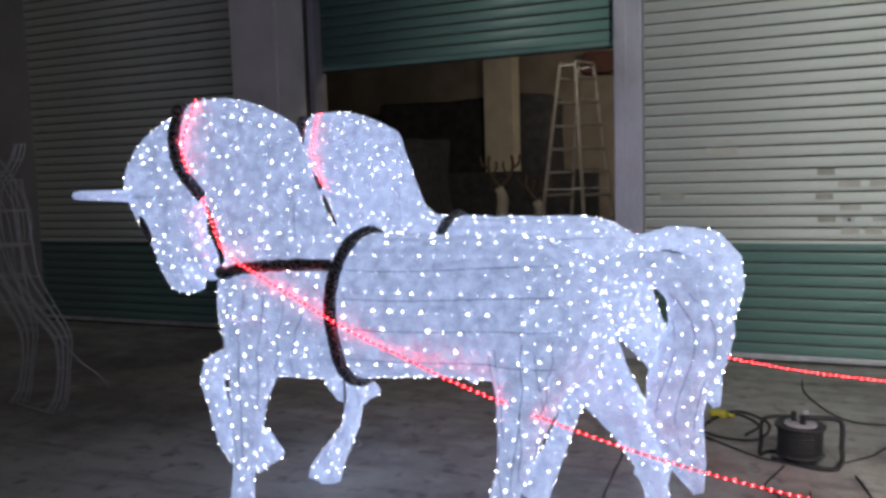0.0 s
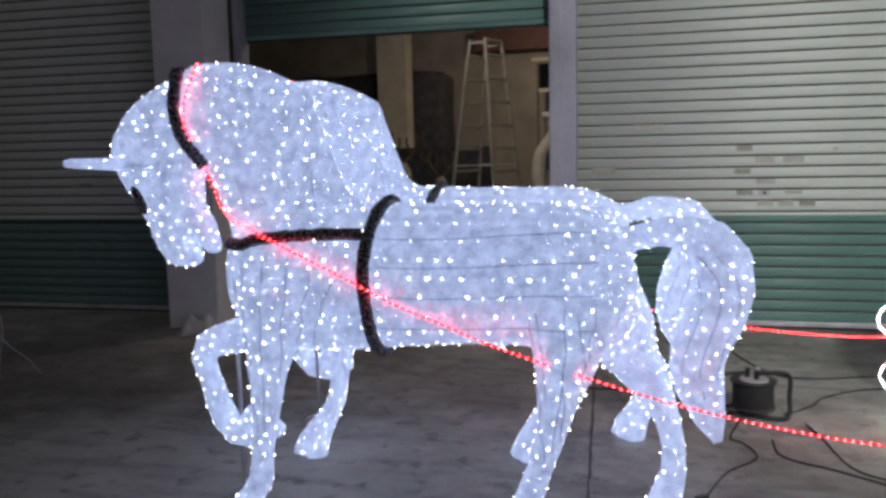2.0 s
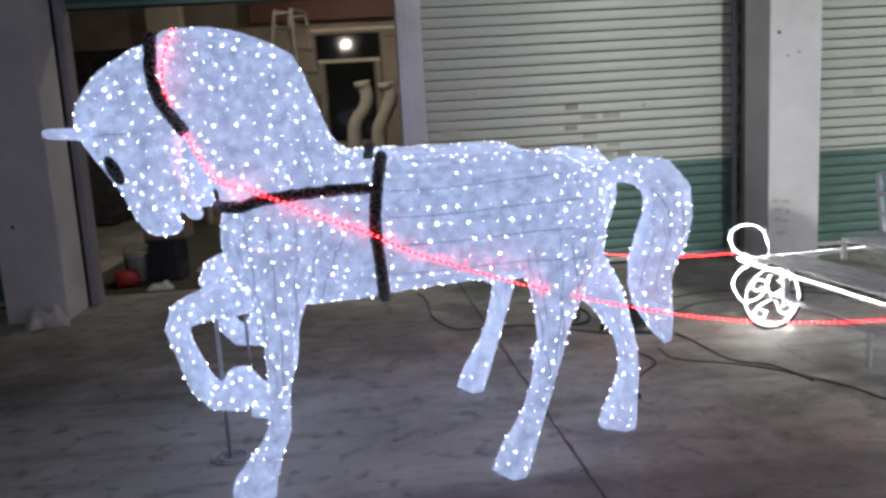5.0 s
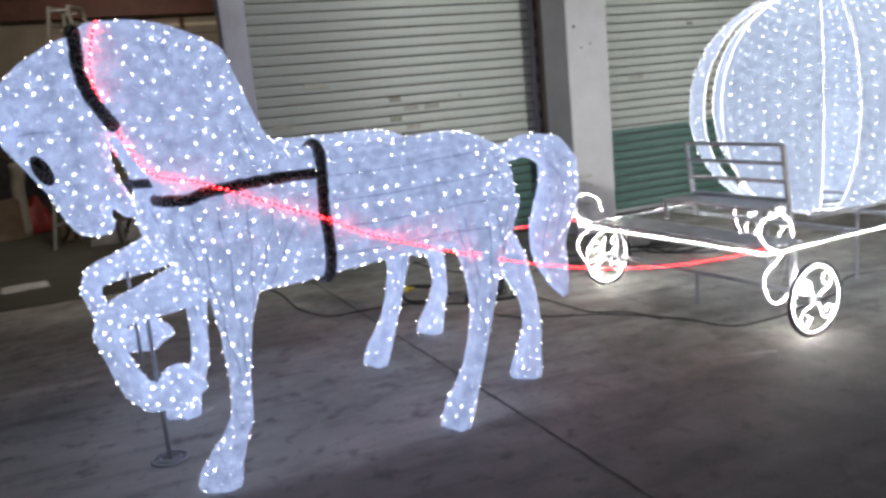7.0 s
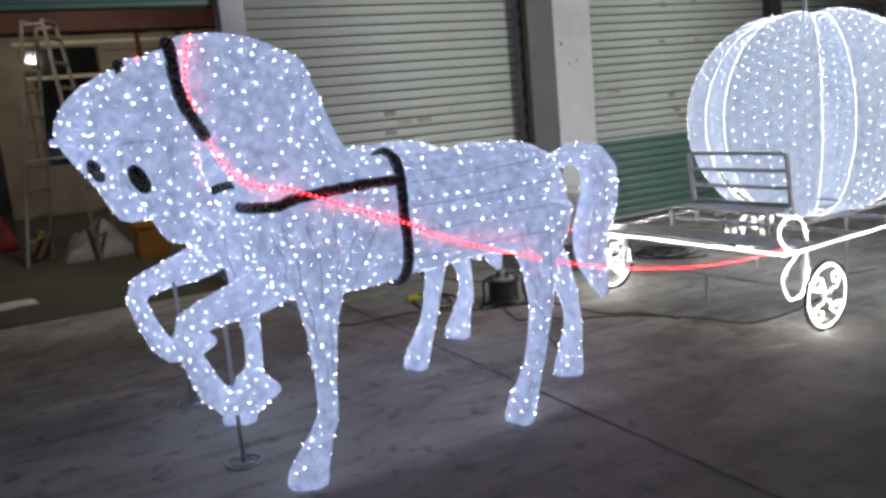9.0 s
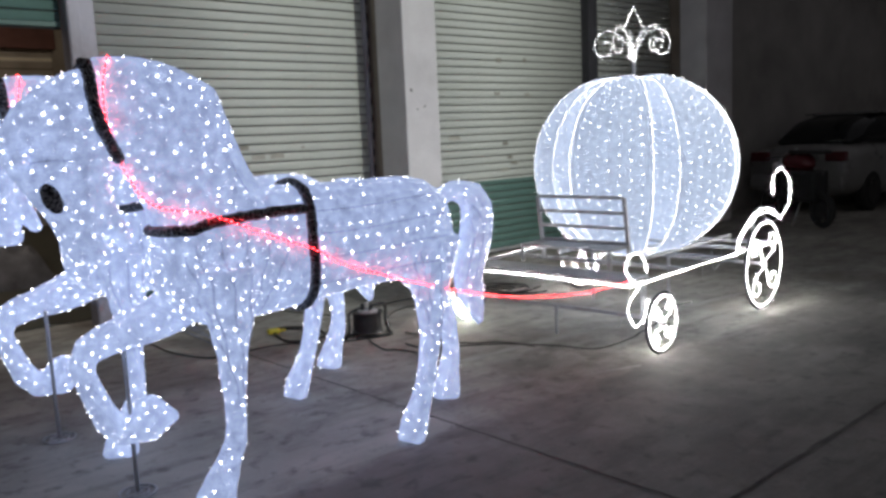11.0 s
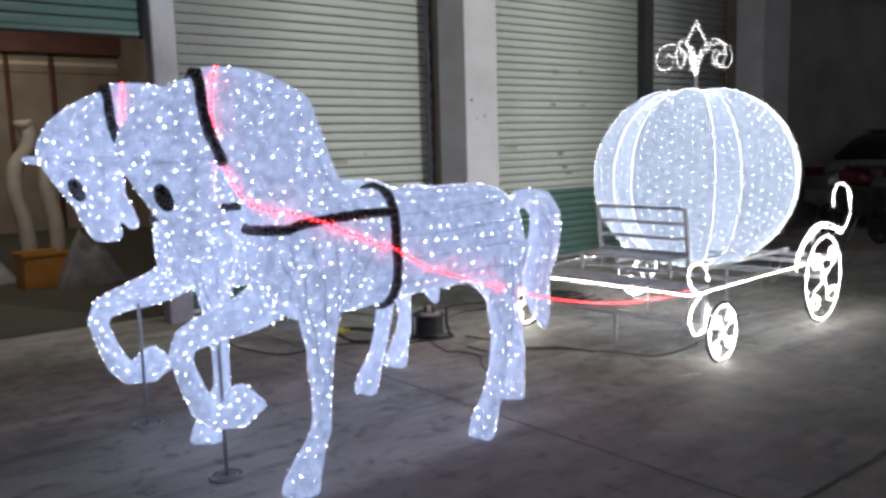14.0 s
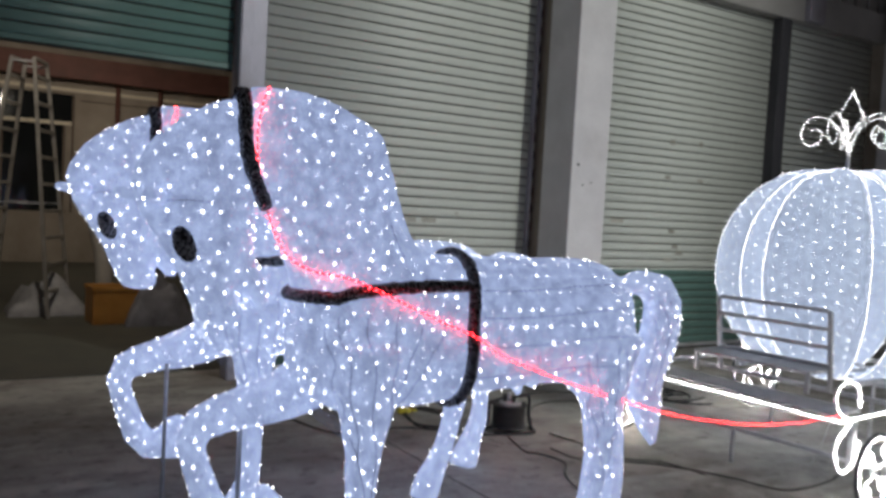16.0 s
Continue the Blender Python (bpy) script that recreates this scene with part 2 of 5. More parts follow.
# groove colour: shade of the gap between slats painted in, plus grime
M_GROOVE_SHADE = surface("groove_shade", (0.11, 0.105, 0.096), (0.20, 0.192, 0.176), 0.9, 0, 6, 60, 0.1)
M_OFFICE = surface("brown_wall", (0.10, 0.078, 0.064), (0.20, 0.16, 0.13), 0.9, 0, 1.4, 30, 0.25, stain=(0.06, 0.05, 0.042))
M_CABLE = surface("cable_sheath", (0.010, 0.010, 0.010), (0.03, 0.03, 0.03), 0.6, 0, 12, 90, 0.05)
M_GREYPLATE = surface("grey_plastic", (0.45, 0.45, 0.46), (0.6, 0.6, 0.61), 0.5, 0, 12, 90, 0.05)
M_WIRE = surface("dull_wire", (0.45, 0.45, 0.45), (0.65, 0.64, 0.62), 0.5, 0.5, 20, 100, 0.05)
M_WIREDARK = surface("frame_wire", (0.24, 0.27, 0.35), (0.36, 0.39, 0.48), 0.6, 0.2, 20, 100, 0.05)
M_TUBE = surface("wrapped_tube", (0.34, 0.32, 0.28), (0.48, 0.455, 0.40), 0.85, 0, 6, 60, 0.3, stain=(0.35, 0.3, 0.22))
M_SHEET = surface("dusty_plastic_sheet", (0.19, 0.19, 0.195), (0.36, 0.36, 0.37), 0.6, 0, 5, 50, 0.3)
M_ORANGE = surface("orange_crate", (0.34, 0.15, 0.025), (0.50, 0.24, 0.05), 0.55, 0, 5, 60, 0.1, stain=(0.2, 0.1, 0.03))
M_SACK = surface("dark_sack", (0.03, 0.03, 0.035), (0.09, 0.09, 0.10), 0.8, 0, 6, 60, 0.4)
M_RAG = surface("pale_plastic_sheet", (0.42, 0.42, 0.40), (0.66, 0.66, 0.63), 0.6, 0, 9, 60, 0.3, stain=(0.25, 0.24, 0.22))
M_RED = surface("red_plastic", (0.32, 0.02, 0.02), (0.5, 0.05, 0.04), 0.45, 0, 8, 60, 0.1)
M_YELLOW = surface("yellow_plastic", (0.45, 0.38, 0.02), (0.62, 0.55, 0.06), 0.45, 0, 8, 60, 0.1)
M_BRANCH = surface("brown_antler", (0.07, 0.045, 0.03), (0.13, 0.09, 0.06), 0.8, 0, 14, 80, 0.3)
M_CARPAINT = surface("silver_car_paint", (0.22, 0.22, 0.22), (0.30, 0.30, 0.30), 0.3, 0.2, 3, 60, 0.02)
M_CARDARK = surface("dark_car_paint", (0.02, 0.02, 0.022), (0.04, 0.04, 0.042), 0.25, 0.2, 3, 60, 0.02)
M_TAIL = surface("tail_lamp_red", (0.07, 0.007, 0.012), (0.11, 0.011, 0.018), 0.2, 0, 8, 60, 0.02)
M_TYRE = surface("tyre_rubber", (0.012, 0.012, 0.012), (0.03, 0.03, 0.03), 0.8, 0, 10, 80, 0.2)
M_GLASS, _n, _l, _b = node_material("window_glass")
_b.inputs["Base Color"].default_value, _b.inputs["Roughness"].default_value = (0.012, 0.014, 0.016, 1), 0.06
M_SKIN = glow_cloth("glow_white_netting", (0.236, 0.30, 0.51), (0.568, 0.71, 1.12), SKIN_GLOW)
M_PUMPKIN = glow_cloth("glow_pumpkin_netting", (0.27, 0.33, 0.43), (0.60, 0.71, 0.86), SKIN_GLOW * 0.77)
M_LED = glowing("white_led", (0.95, 0.97, 1.0), LED_POWER)
M_ROPE = glowing("white_rope_light", (0.86, 0.90, 1.0), 0.40)
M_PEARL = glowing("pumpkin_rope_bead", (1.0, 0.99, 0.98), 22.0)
M_BEAD = glowing("white_rope_bead", (1.0, 0.99, 0.97), ROPE_POWER)
M_RED_ROPE = glowing("red_rope_tube", (1.0, 0.03, 0.07), 0.38, (0.5, 0.02, 0.03))
M_RED_LED = glowing("red_led", (1.0, 0.017, 0.021), RED_POWER)

# ---- building helpers ----


def mesh_of(bm, name, mats, smooth=False):
    me = bpy.data.meshes.new(name)
    bm.to_mesh(me)
    bm.free()
    for m in mats if isinstance(mats, (list, tuple)) else [mats]:
        me.materials.append(m)
    if smooth:
        me.polygons.foreach_set("use_smooth", [True] * len(me.polygons))
    return me


def part(name, bm, material, parent=None, label="", smooth=False):
    ob = new(name, mesh_of(bm, name, material, smooth))
    ob.parent = parent
    return tagged(ob, label)


def root(name, m, label, category, group="", kind=""):
    ob = new(name)
    ob.matrix_world = m
    return tagged(ob, label, category, group, kind)


def add_box(bm, x0, x1, y0, y1, z0, z1, bevel=0.0, m=None):
    made = bmesh.ops.create_cube(bm, size=1)["verts"]
    for v in made:
        v.co = Vector(((x0 + x1) / 2 + v.co.x * (x1 - x0), (y0 + y1) / 2 + v.co.y * (y1 - y0), (z0 + z1) / 2 + v.co.z * (z1 - z0)))
    if bevel:
        out = bmesh.ops.bevel(bm, geom=list({e for v in made for e in v.link_edges}), offset=bevel, segments=2, affect="EDGES", profile=0.5)
        made = list({v for f in out["faces"] for v in f.verts} | {v for v in made if v.is_valid})
    if m is not None:
        for v in made:
            v.co = m @ v.co
    return made


def box(x0, x1, y0, y1, z0, z1, bevel=0.0):
    bm = bmesh.new()
    add_box(bm, x0, x1, y0, y1, z0, z1, bevel)
    return bm


def smooth_path(points, steps=6, closed=False):
    """A Catmull-Rom line through the points."""
    p = [Vector(q) for q in points]
    n = len(p)
    out = []
    for i in range(n if closed else n - 1):
        a = p[(i - 1) % n] if closed or i > 0 else p[0] * 2 - p[1]
        b, c = p[i], p[(i + 1) % n]
        d = p[(i + 2) % n] if closed or i + 2 < n else c * 2 - b
        for k in range(steps):
            t = k / steps
            out.append(0.5 * ((2 * b) + (c - a) * t + (2 * a - 5 * b + 4 * c - d) * t * t + (3 * b - a - 3 * c + d) * t ** 3))
    if not closed:
        out.append(p[-1])
    return out


def add_tube(bm, path, radius, sides=8, closed=False, mat=0):
    """A round tube along a line; radius is a number or one for each point."""
    path = [Vector(q) for q in path]
    n = len(path)
    rad = list(radius) if isinstance(radius, (list, tuple)) else [radius] * n
    rings, normal = [], None
    for i in range(n):
        ahead = path[(i + 1) % n] if closed or i + 1 < n else path[i]
        back = path[i - 1] if closed or i > 0 else path[i]
        way = (ahead - back).normalized()
        if normal is None:
            normal = way.orthogonal().normalized()
        normal = (normal - way * normal.dot(way)).normalized()
        side = way.cross(normal)
        rings.append([bm.verts.new(path[i] + (normal * math.cos(a) + side * math.sin(a)) * rad[i]) for a in (2 * math.pi * k / sides for k in range(sides))])
    for i in range(n if closed else n - 1):
        r, s = rings[i], rings[(i + 1) % n]
        if closed and i == n - 1:
            shift = min(range(sides), key=lambda q: (r[0].co - s[q].co).length)
        else:
            shift = 0
        for k in range(sides):
            f = bm.faces.new((r[k], r[(k + 1) % sides], s[(k + 1 + shift) % sides], s[(k + shift) % sides]))
            f.smooth, f.material_index = True, mat
    if not closed:
        for ring, flip in ((rings[0], True), (rings[-1], False)):
            f = bm.faces.new(ring[::-1] if flip else ring)
            f.material_index = mat
    return rings


def tube(path, radius, sides=8, closed=False):
    bm = bmesh.new()
    add_tube(bm, path, radius, sides, closed)
    return bm


def add_loft(bm, rings):
    """A closed skin over rings of points."""
    made = [[bm.verts.new(q) for q in ring] for ring in rings]
    n = len(made[0])
    for r, s in zip(made, made[1:]):
        for k in range(n):
            bm.faces.new((r[k], r[(k + 1) % n], s[(k + 1) % n], s[k]))
    bm.faces.new(made[0][::-1])
    bm.faces.new(made[-1])


def super_ring(cx, cy, cz, a, b, u, v, power=2.0, n=20):
    """An oval of half sizes a, b along u, v; a higher power squares it off."""
    out = []
    for k in range(n):
        t = 2 * math.pi * k / n
        c, s = math.cos(t), math.sin(t)
        out.append(Vector((cx, cy, cz)) + u * (a * math.copysign(abs(c) ** (2 / power), c)) + v * (b * math.copysign(abs(s) ** (2 / power), s)))
    return out


def cylinder(p, q, r, sides=16, r2=None):
    bm = bmesh.new()
    add_tube(bm, [p, q], [r, r if r2 is None else r2], sides)
    return bm


X, Y, Z = Vector((1, 0, 0)), Vector((0, 1, 0)), Vector((0, 0, 1))

# ---- yard, walls and shutters ----
WALL, FRONT, SLAT_PITCH, GREEN_TOP = 7.07, 6.36, 0.0975, 1.015
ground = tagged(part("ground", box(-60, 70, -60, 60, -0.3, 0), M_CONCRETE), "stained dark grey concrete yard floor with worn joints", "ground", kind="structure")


def floor_strip(p, q, width, mat, name, label, lift=0.003):
    a, b = Vector((*p, 0)), Vector((*q, 0))
    side = (b - a).cross(Z).normalized() * width / 2
    bm = bmesh.new()
    n = max(24, int((b - a).length * 9))
    last = None
    for i in range(n + 1):
        c = a.lerp(b, i / n) + side.normalized() * noise.noise((i * 0.7, p[0], p[1])) * 0.012
        wob = 1 + 0.75 * noise.noise((i * 1.3, q[0], 3.1))
        now = (bm.verts.new(c + side * wob + Z * lift), bm.verts.new(c - side * wob + Z * lift))
        if last:
            bm.faces.new((last[0], last[1], now[1], now[0]))
        last = now
    ob = part(name, bm, mat)
    return tagged(ob, label, "floor joint", kind="structure")


floor_strip((-1.05, 7.0), (-0.66, -6.0), 0.014, M_JOINT, "joint", "dark expansion joint in the concrete floor")
floor_strip((-9.0, 0.98), (9.0, 0.98), 0.024, M_JOINT, "joint", "dark expansion joint in the concrete floor")
floor_strip((-0.3, 3.52), (3.4, 3.15), 0.075, M_PALE_JOINT, "joint", "pale worn line across the concrete floor", 0.004)
floor_strip((0.4, 2.58), (0.72, 2.46), 0.03, M_PALE_JOINT, "joint", "pale scratch on the concrete floor", 0.004)
tagged(part("floor_inside", box(-5.0, 1.8, 7.4, 19.0, 0.0, 0.012), M_MAT), "dull green painted floor inside the workshop", "floor", kind="structure")


def slat_mesh(width, mats, split=None):
    """One rolled slat with a flat face, rounded edges and a deep groove above; split is a paint line on its face."""
    bm = bmesh.new()
    prof = [(0.016, 0.000), (0.016, 0.004), (-0.010, 0.0055), (-0.0135, 0.010), (-0.0145, 0.045), (-0.0142, split or 0.064), (-0.0135, 0.083), (-0.010, 0.0885), (0.014, 0.090), (0.014, 0.0975), (0.020, 0.0975), (0.020, 0.0)]
    ends = []
    for x in (-width / 2, width / 2):
        ends.append([bm.verts.new((x, y, z)) for y, z in prof])
    n = len(prof)
    for k in range(n):
        f = bm.faces.new((ends[0][k], ends[0][(k + 1) % n], ends[1][(k + 1) % n], ends[1][k]))
        f.smooth = 3 <= k < 6
        if k < 2 or k in (7, 8):
            f.material_index = 1
        elif split and 5 <= k < 9:
            f.material_index = 2
    bm.faces.new(ends[0][::-1])
    bm.faces.new(ends[1])
    bmesh.ops.recalc_face_normals(bm, faces=bm.faces)
    return mesh_of(bm, "slat", mats)


SHUTTERS = []


def shutter(name, x0, x1, bottom, top, green_to, label):
    ob = root(name, pose((x0 + x1) / 2, WALL, 0), label, "roller shutter", kind="structure")
    SHUTTERS.append((ob, x1 - x0, bottom, top, green_to))
    part("bottom_bar", box(-(x1 - x0) / 2, (x1 - x0) / 2, -0.022, 0.02, bottom, bottom + 0.045, 0.006), M_STEEL if bottom < 1 else M_GREEN, ob)
    part("rubber_seal", box(-(x1 - x0) / 2, (x1 - x0) / 2, -0.008, 0.012, max(0.001, bottom - 0.02), bottom - 0.001), M_RUBBER, ob)
    return ob


S1 = shutter("door_2", -1.235, 1.93, 0.03, 4.43, GREEN_TOP, "closed pale roller shutter with a green lower band")
S2 = shutter("door_3", 2.46, 5.80, 0.03, 4.43, GREEN_TOP, "closed pale roller shutter with a green lower band")
S3 = shutter("door_4", 6.00, 8.11, 0.03, 4.43, GREEN_TOP, "closed pale roller shutter in the shade")
S0 = shutter("door_1", -4.60, -1.49, 2.75, 4.43, 9.0, "half raised green roller shutter over the open workshop")
shutter("door_5", -8.6, -5.2, 0.03, 4.43, GREEN_TOP - 0.05, "closed roller shutter in the dark")

# a lock on the shutter, with a small dark keyhole, and dirt patches
lock = root("shutter_lock", pose(0.37, WALL - 0.021, 1.212), "small dark lock plate on the pale shutter", "lock")
part("plate", box(-0.045, 0.045, -0.004, 0.004, -0.022, 0.022, 0.003), M_GREYPLATE, lock)
part("keyhole", box(-0.01, 0.014, -0.010, -0.0045, -0.012, 0.012, 0.002), M_BLACK, lock)
PATCHES = [(0.20, 1.60, 0.13, 0.05), (0.19, 1.40, 0.13, 0.045), (0.21, 1.215, 0.13, 0.045), (0.72, 1.12, 0.13, 0.05), (4.21, 1.31, 0.10, 0.05), (4.29, 1.23, 0.13, 0.05), (4.13, 1.50, 0.11, 0.05), (4.05, 2.61, 0.10, 0.06), (4.56, 2.62, 0.06, 0.06), (4.0, 2.17, 0.10, 0.04), (-6.4, 1.35, 0.16, 0.04), (-1.0, 1.42, 0.2, 0.05)]
FAINT = [(0.38, 1.12, 0.13, 0.05), (0.55, 1.12, 0.12, 0.05), (0.37, 1.50, 0.16, 0.05), (0.60, 1.50, 0.17, 0.05), (0.38, 1.31, 0.15, 0.045), (0.61, 1.215, 0.14, 0.03), (0.93, 1.58, 0.04, 0.025), (4.59, 2.16, 0.10, 0.04), (4.10, 1.14, 0.16, 0.04), (-5.9, 1.5, 0.12, 0.03), (3.2, 1.6, 0.2, 0.05), (-0.6, 1.80, 0.25, 0.05)]
for row, mat in ((PATCHES, M_SMUDGE), (FAINT, M_FAINT)):
    for px, pz, w, h in row:
        tagged(part("dirt_patch", box(px - w / 2, px + w / 2, WALL - 0.0185, WALL - 0.0160, pz - h / 2, pz + h / 2, 0.001), mat), "faint rubbed patch on the shutter slats", "dirt patch", kind="structure")


def pillar(name, x0, x1, label):
    ob = root(name, pose((x0 + x1) / 2, 0, 0), label, "pillar", kind="structure")
    w = (x1 - x0) / 2
    part("shaft", box(-w, w, FRONT, WALL - 0.22, 0, 6.2, 0.015), M_PILLAR, ob)
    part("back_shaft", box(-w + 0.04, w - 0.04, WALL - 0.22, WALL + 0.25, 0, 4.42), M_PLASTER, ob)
    return ob


pillar("pillar_1", -5.06, -4.53, "grey plastered concrete pillar between two shutters")
pillar("pillar_2", 1.863, 2.358, "pale plastered concrete pillar with small holes")
pillar("pillar_3", 8.08, 8.88, "plastered concrete pillar in the shade")
for hx, hz in ((1.95, 2.16), (2.03, 1.95), (2.14, 1.98), (-4.9, 0.86)):
    tagged(part("bolt_hole", cylinder((hx, FRONT - 0.004, hz), (hx, FRONT + 0.03, hz), 0.016 if hz > 2.1 or hx < 0 else 0.009, 12), M_BLACK), "small dark hole in the pillar", "hole", kind="structure")


for i, (mx, mz, w, h) in enumerate([(1.93, 0.63, 0.07, 0.035), (2.03, 0.62, 0.08, 0.03), (1.96, 0.55, 0.10, 0.03), (2.05, 0.53, 0.04, 0.04), (1.95, 0.46, 0.06, 0.03), (2.03, 0.44, 0.07, 0.025), (1.99, 0.33, 0.09, 0.03)]):
    tagged(part("stamp_mark", box(mx - w / 2, mx + w / 2, FRONT - 0.003, FRONT - 0.0005, mz - h / 2, mz + h / 2, 0.001), M_FAINT), "faded dark stamped bar on the pillar", "mark", kind="structure")


def guide(x0, x1, label, y0=WALL - 0.16, mat=None):
    """A folded steel channel in which a shutter's edge runs."""
    ob = root("guide_rail", pose((x0 + x1) / 2, y0, 0), label, "guide rail", kind="structure")
    w = (x1 - x0) / 2
    part("channel", box(-w, w, 0, 0.20, 0, 4.42, 0.006), mat or M_GUIDE, ob)
    part("lip", box(-w * 0.9, -w * 0.1, -0.008, -0.0005, 0, 4.42, 0.003), mat or M_GUIDE, ob)
    return ob


guide(-1.475, -1.236, "dented lavender grey steel guide post between shutters")
guide(1.825, 1.861, "steel guide rail beside the pillar", WALL - 0.065)
guide(2.36, 2.47, "steel guide rail beside the pillar")
guide(5.80, 6.00, "dark painted steel post between shutters", mat=M_POST)
guide(-4.528, -4.46, "steel guide rail of the open door")
guide(-5.22, -5.062, "steel guide rail beside the pillar")

# wall over the shutters, with a beam and ribbed cladding
tagged(part("wall_north", box(-14, 20, WALL + 0.02, WALL + 0.27, 4.43, 7.5), M_OUTER), "dark rendered wall over the roller shutters", "wall", kind="structure")
tagged(part("lintel_beam", box(-14, 20, WALL - 0.16, WALL + 0.02, 4.425, 4.86, 0.02), M_OUTER), "grey concrete beam above the shutters", "beam", kind="structure")
tagged(part("wall_west", box(-14, -8.6, WALL, WALL + 0.25, 0, 4.43), M_OUTER), "dark rendered outer wall", "wall", kind="structure")
tagged(part("wall_east", box(8.9, 20, WALL, WALL + 0.25, 0, 4.43), M_OUTER), "dark rendered outer wall behind parked cars", "wall", kind="structure")
cladding = root("cladding", pose(0, WALL - 0.02, 4.80), "ribbed metal cladding above the beam", "cladding", kind="structure")
rib_mesh = mesh_of(box(-0.12, 0.12, -0.03, 0.03, 0, 2.6, 0.02), "rib", M_OUTER)
for i in range(34):
    rib = new("rib", rib_mesh)
    rib.parent, rib.location = cladding, (-1.0 + i * 0.3, 0, 0)
tagged(part("vent_box", box(6.25, 6.6, WALL - 0.24, WALL - 0.1, 4.44, 4.88, 0.01), M_GUIDE), "small grey box fixed on the beam", "box", kind="structure")

# inside of the workshop
back = root("wall_back", pose(0, 19.0, 0), "dim brown plastered back wall with a dark window", "wall", kind="structure")
part("panel", box(-14, -2.98, 0, 0.2, 0, 4.6), M_PLASTER, back)
part("panel", box(-1.40, 4, 0, 0.2, 0, 4.6), M_PLASTER, back)
part("panel", box(-2.98, -1.40, 0, 0.2, 3.62, 4.6), M_PLASTER, back)
part("panel", box(-2.98, -1.40, 0, 0.2, 0, 1.1), M_PLASTER, back)
win = part("window", box(-2.98, -1.40, 0.10, 0.11, 1.1, 3.62), M_GLASS, back, "dark glass reflecting a lamp")
for bx in (-2.98, -2.80, -1.62, -1.45):
    part("frame", box(bx, bx + 0.05, 0.03, 0.14, 1.11, 2.96 if bx in (-2.80, -1.62) else 3.61, 0.005), M_OFFICE, win)
part("side_panel", box(-2.93, -2.80, 0.05, 0.12, 1.11, 2.955), M_PLASTER, win)
part("side_panel", box(-1.57, -1.45, 0.05, 0.12, 1.11, 2.955), M_PLASTER, win)
part("transom", box(-2.93, -1.45, 0.02, 0.13, 2.96, 3.04, 0.005), M_CREAM, win)
part("trim", box(-3.1, 1.8, -0.03, -0.002, 3.68, 3.76, 0.006), M_CREAM, back)
part("trim", box(-1.3, 1.8, -0.02, -0.002, 3.50, 3.53, 0.004), M_OFFICE, back)
for px in (-0.55, 0.35):
    part("wall_pipe", cylinder((px, -0.06, 0.0), (px, -0.06, 3.9), 0.05, 12), M_BEAM, back, "dark red upright pipe")
# lamp housings above the view; the rear one is added with its lamp
for lx, ly, lz in ((-2.5, 8.6, 4.36), (-1.6, 15.4, 4.43)):
    light = root("unseen_workshop_light", pose(lx, ly, lz), "small ceiling lamp housing of the workshop, out of view", "ceiling light", "workshop lamps")
    part("housing", box(-0.27, 0.27, -0.15, 0.15, 0.0, 0.10, 0.02), M_GREYPLATE, light)
    part("hanger", cylinder((0, 0, 0.10), (0, 0, 4.60 - lz), 0.02, 10), M_STEEL, light)
tagged(part("wall_side", box(-14.0, -13.8, WALL + 0.25, 19, 0, 4.6), M_PLASTER), "dim plastered side wall of the workshop", "wall", kind="structure")
tagged(part("wall_side", box(1.8, 2.0, WALL + 0.25, 19, 0, 4.6), M_PLASTER), "dim plastered side wall of the workshop", "wall", kind="structure")
tagged(part("ceiling", box(-14, 4, WALL + 0.27, 19.2, 4.6, 4.75), M_PLASTER), "dim workshop ceiling", "ceiling", kind="structure")
tagged(part("inner_pillar", box(-6.30, -5.62, 17.0, 17.5, 0, 4.6, 0.01), M_CREAM), "cream painted inner pillar of the workshop", "pillar", kind="structure")
tagged(part("beam_red", box(-4.4, 1.8, 18.62, 18.9, 3.92, 4.40, 0.015), M_BEAM), "dark red steel beam across the workshop", "beam", kind="structure")
tagged(part("low_wall", box(-13.8, -3.6, 16.2, 16.4, 0, 1.7), M_SACK), "dark low partition in the dim workshop", "partition", kind="structure")

# ---- the lit horse figures ----
from mathutils import Quaternion
from mathutils.bvhtree import BVHTree

HORSE = (-1.70, 2.83)            # midline of the first figure
OFFSET = (-0.05, 1.15)           # from the first figure to the second


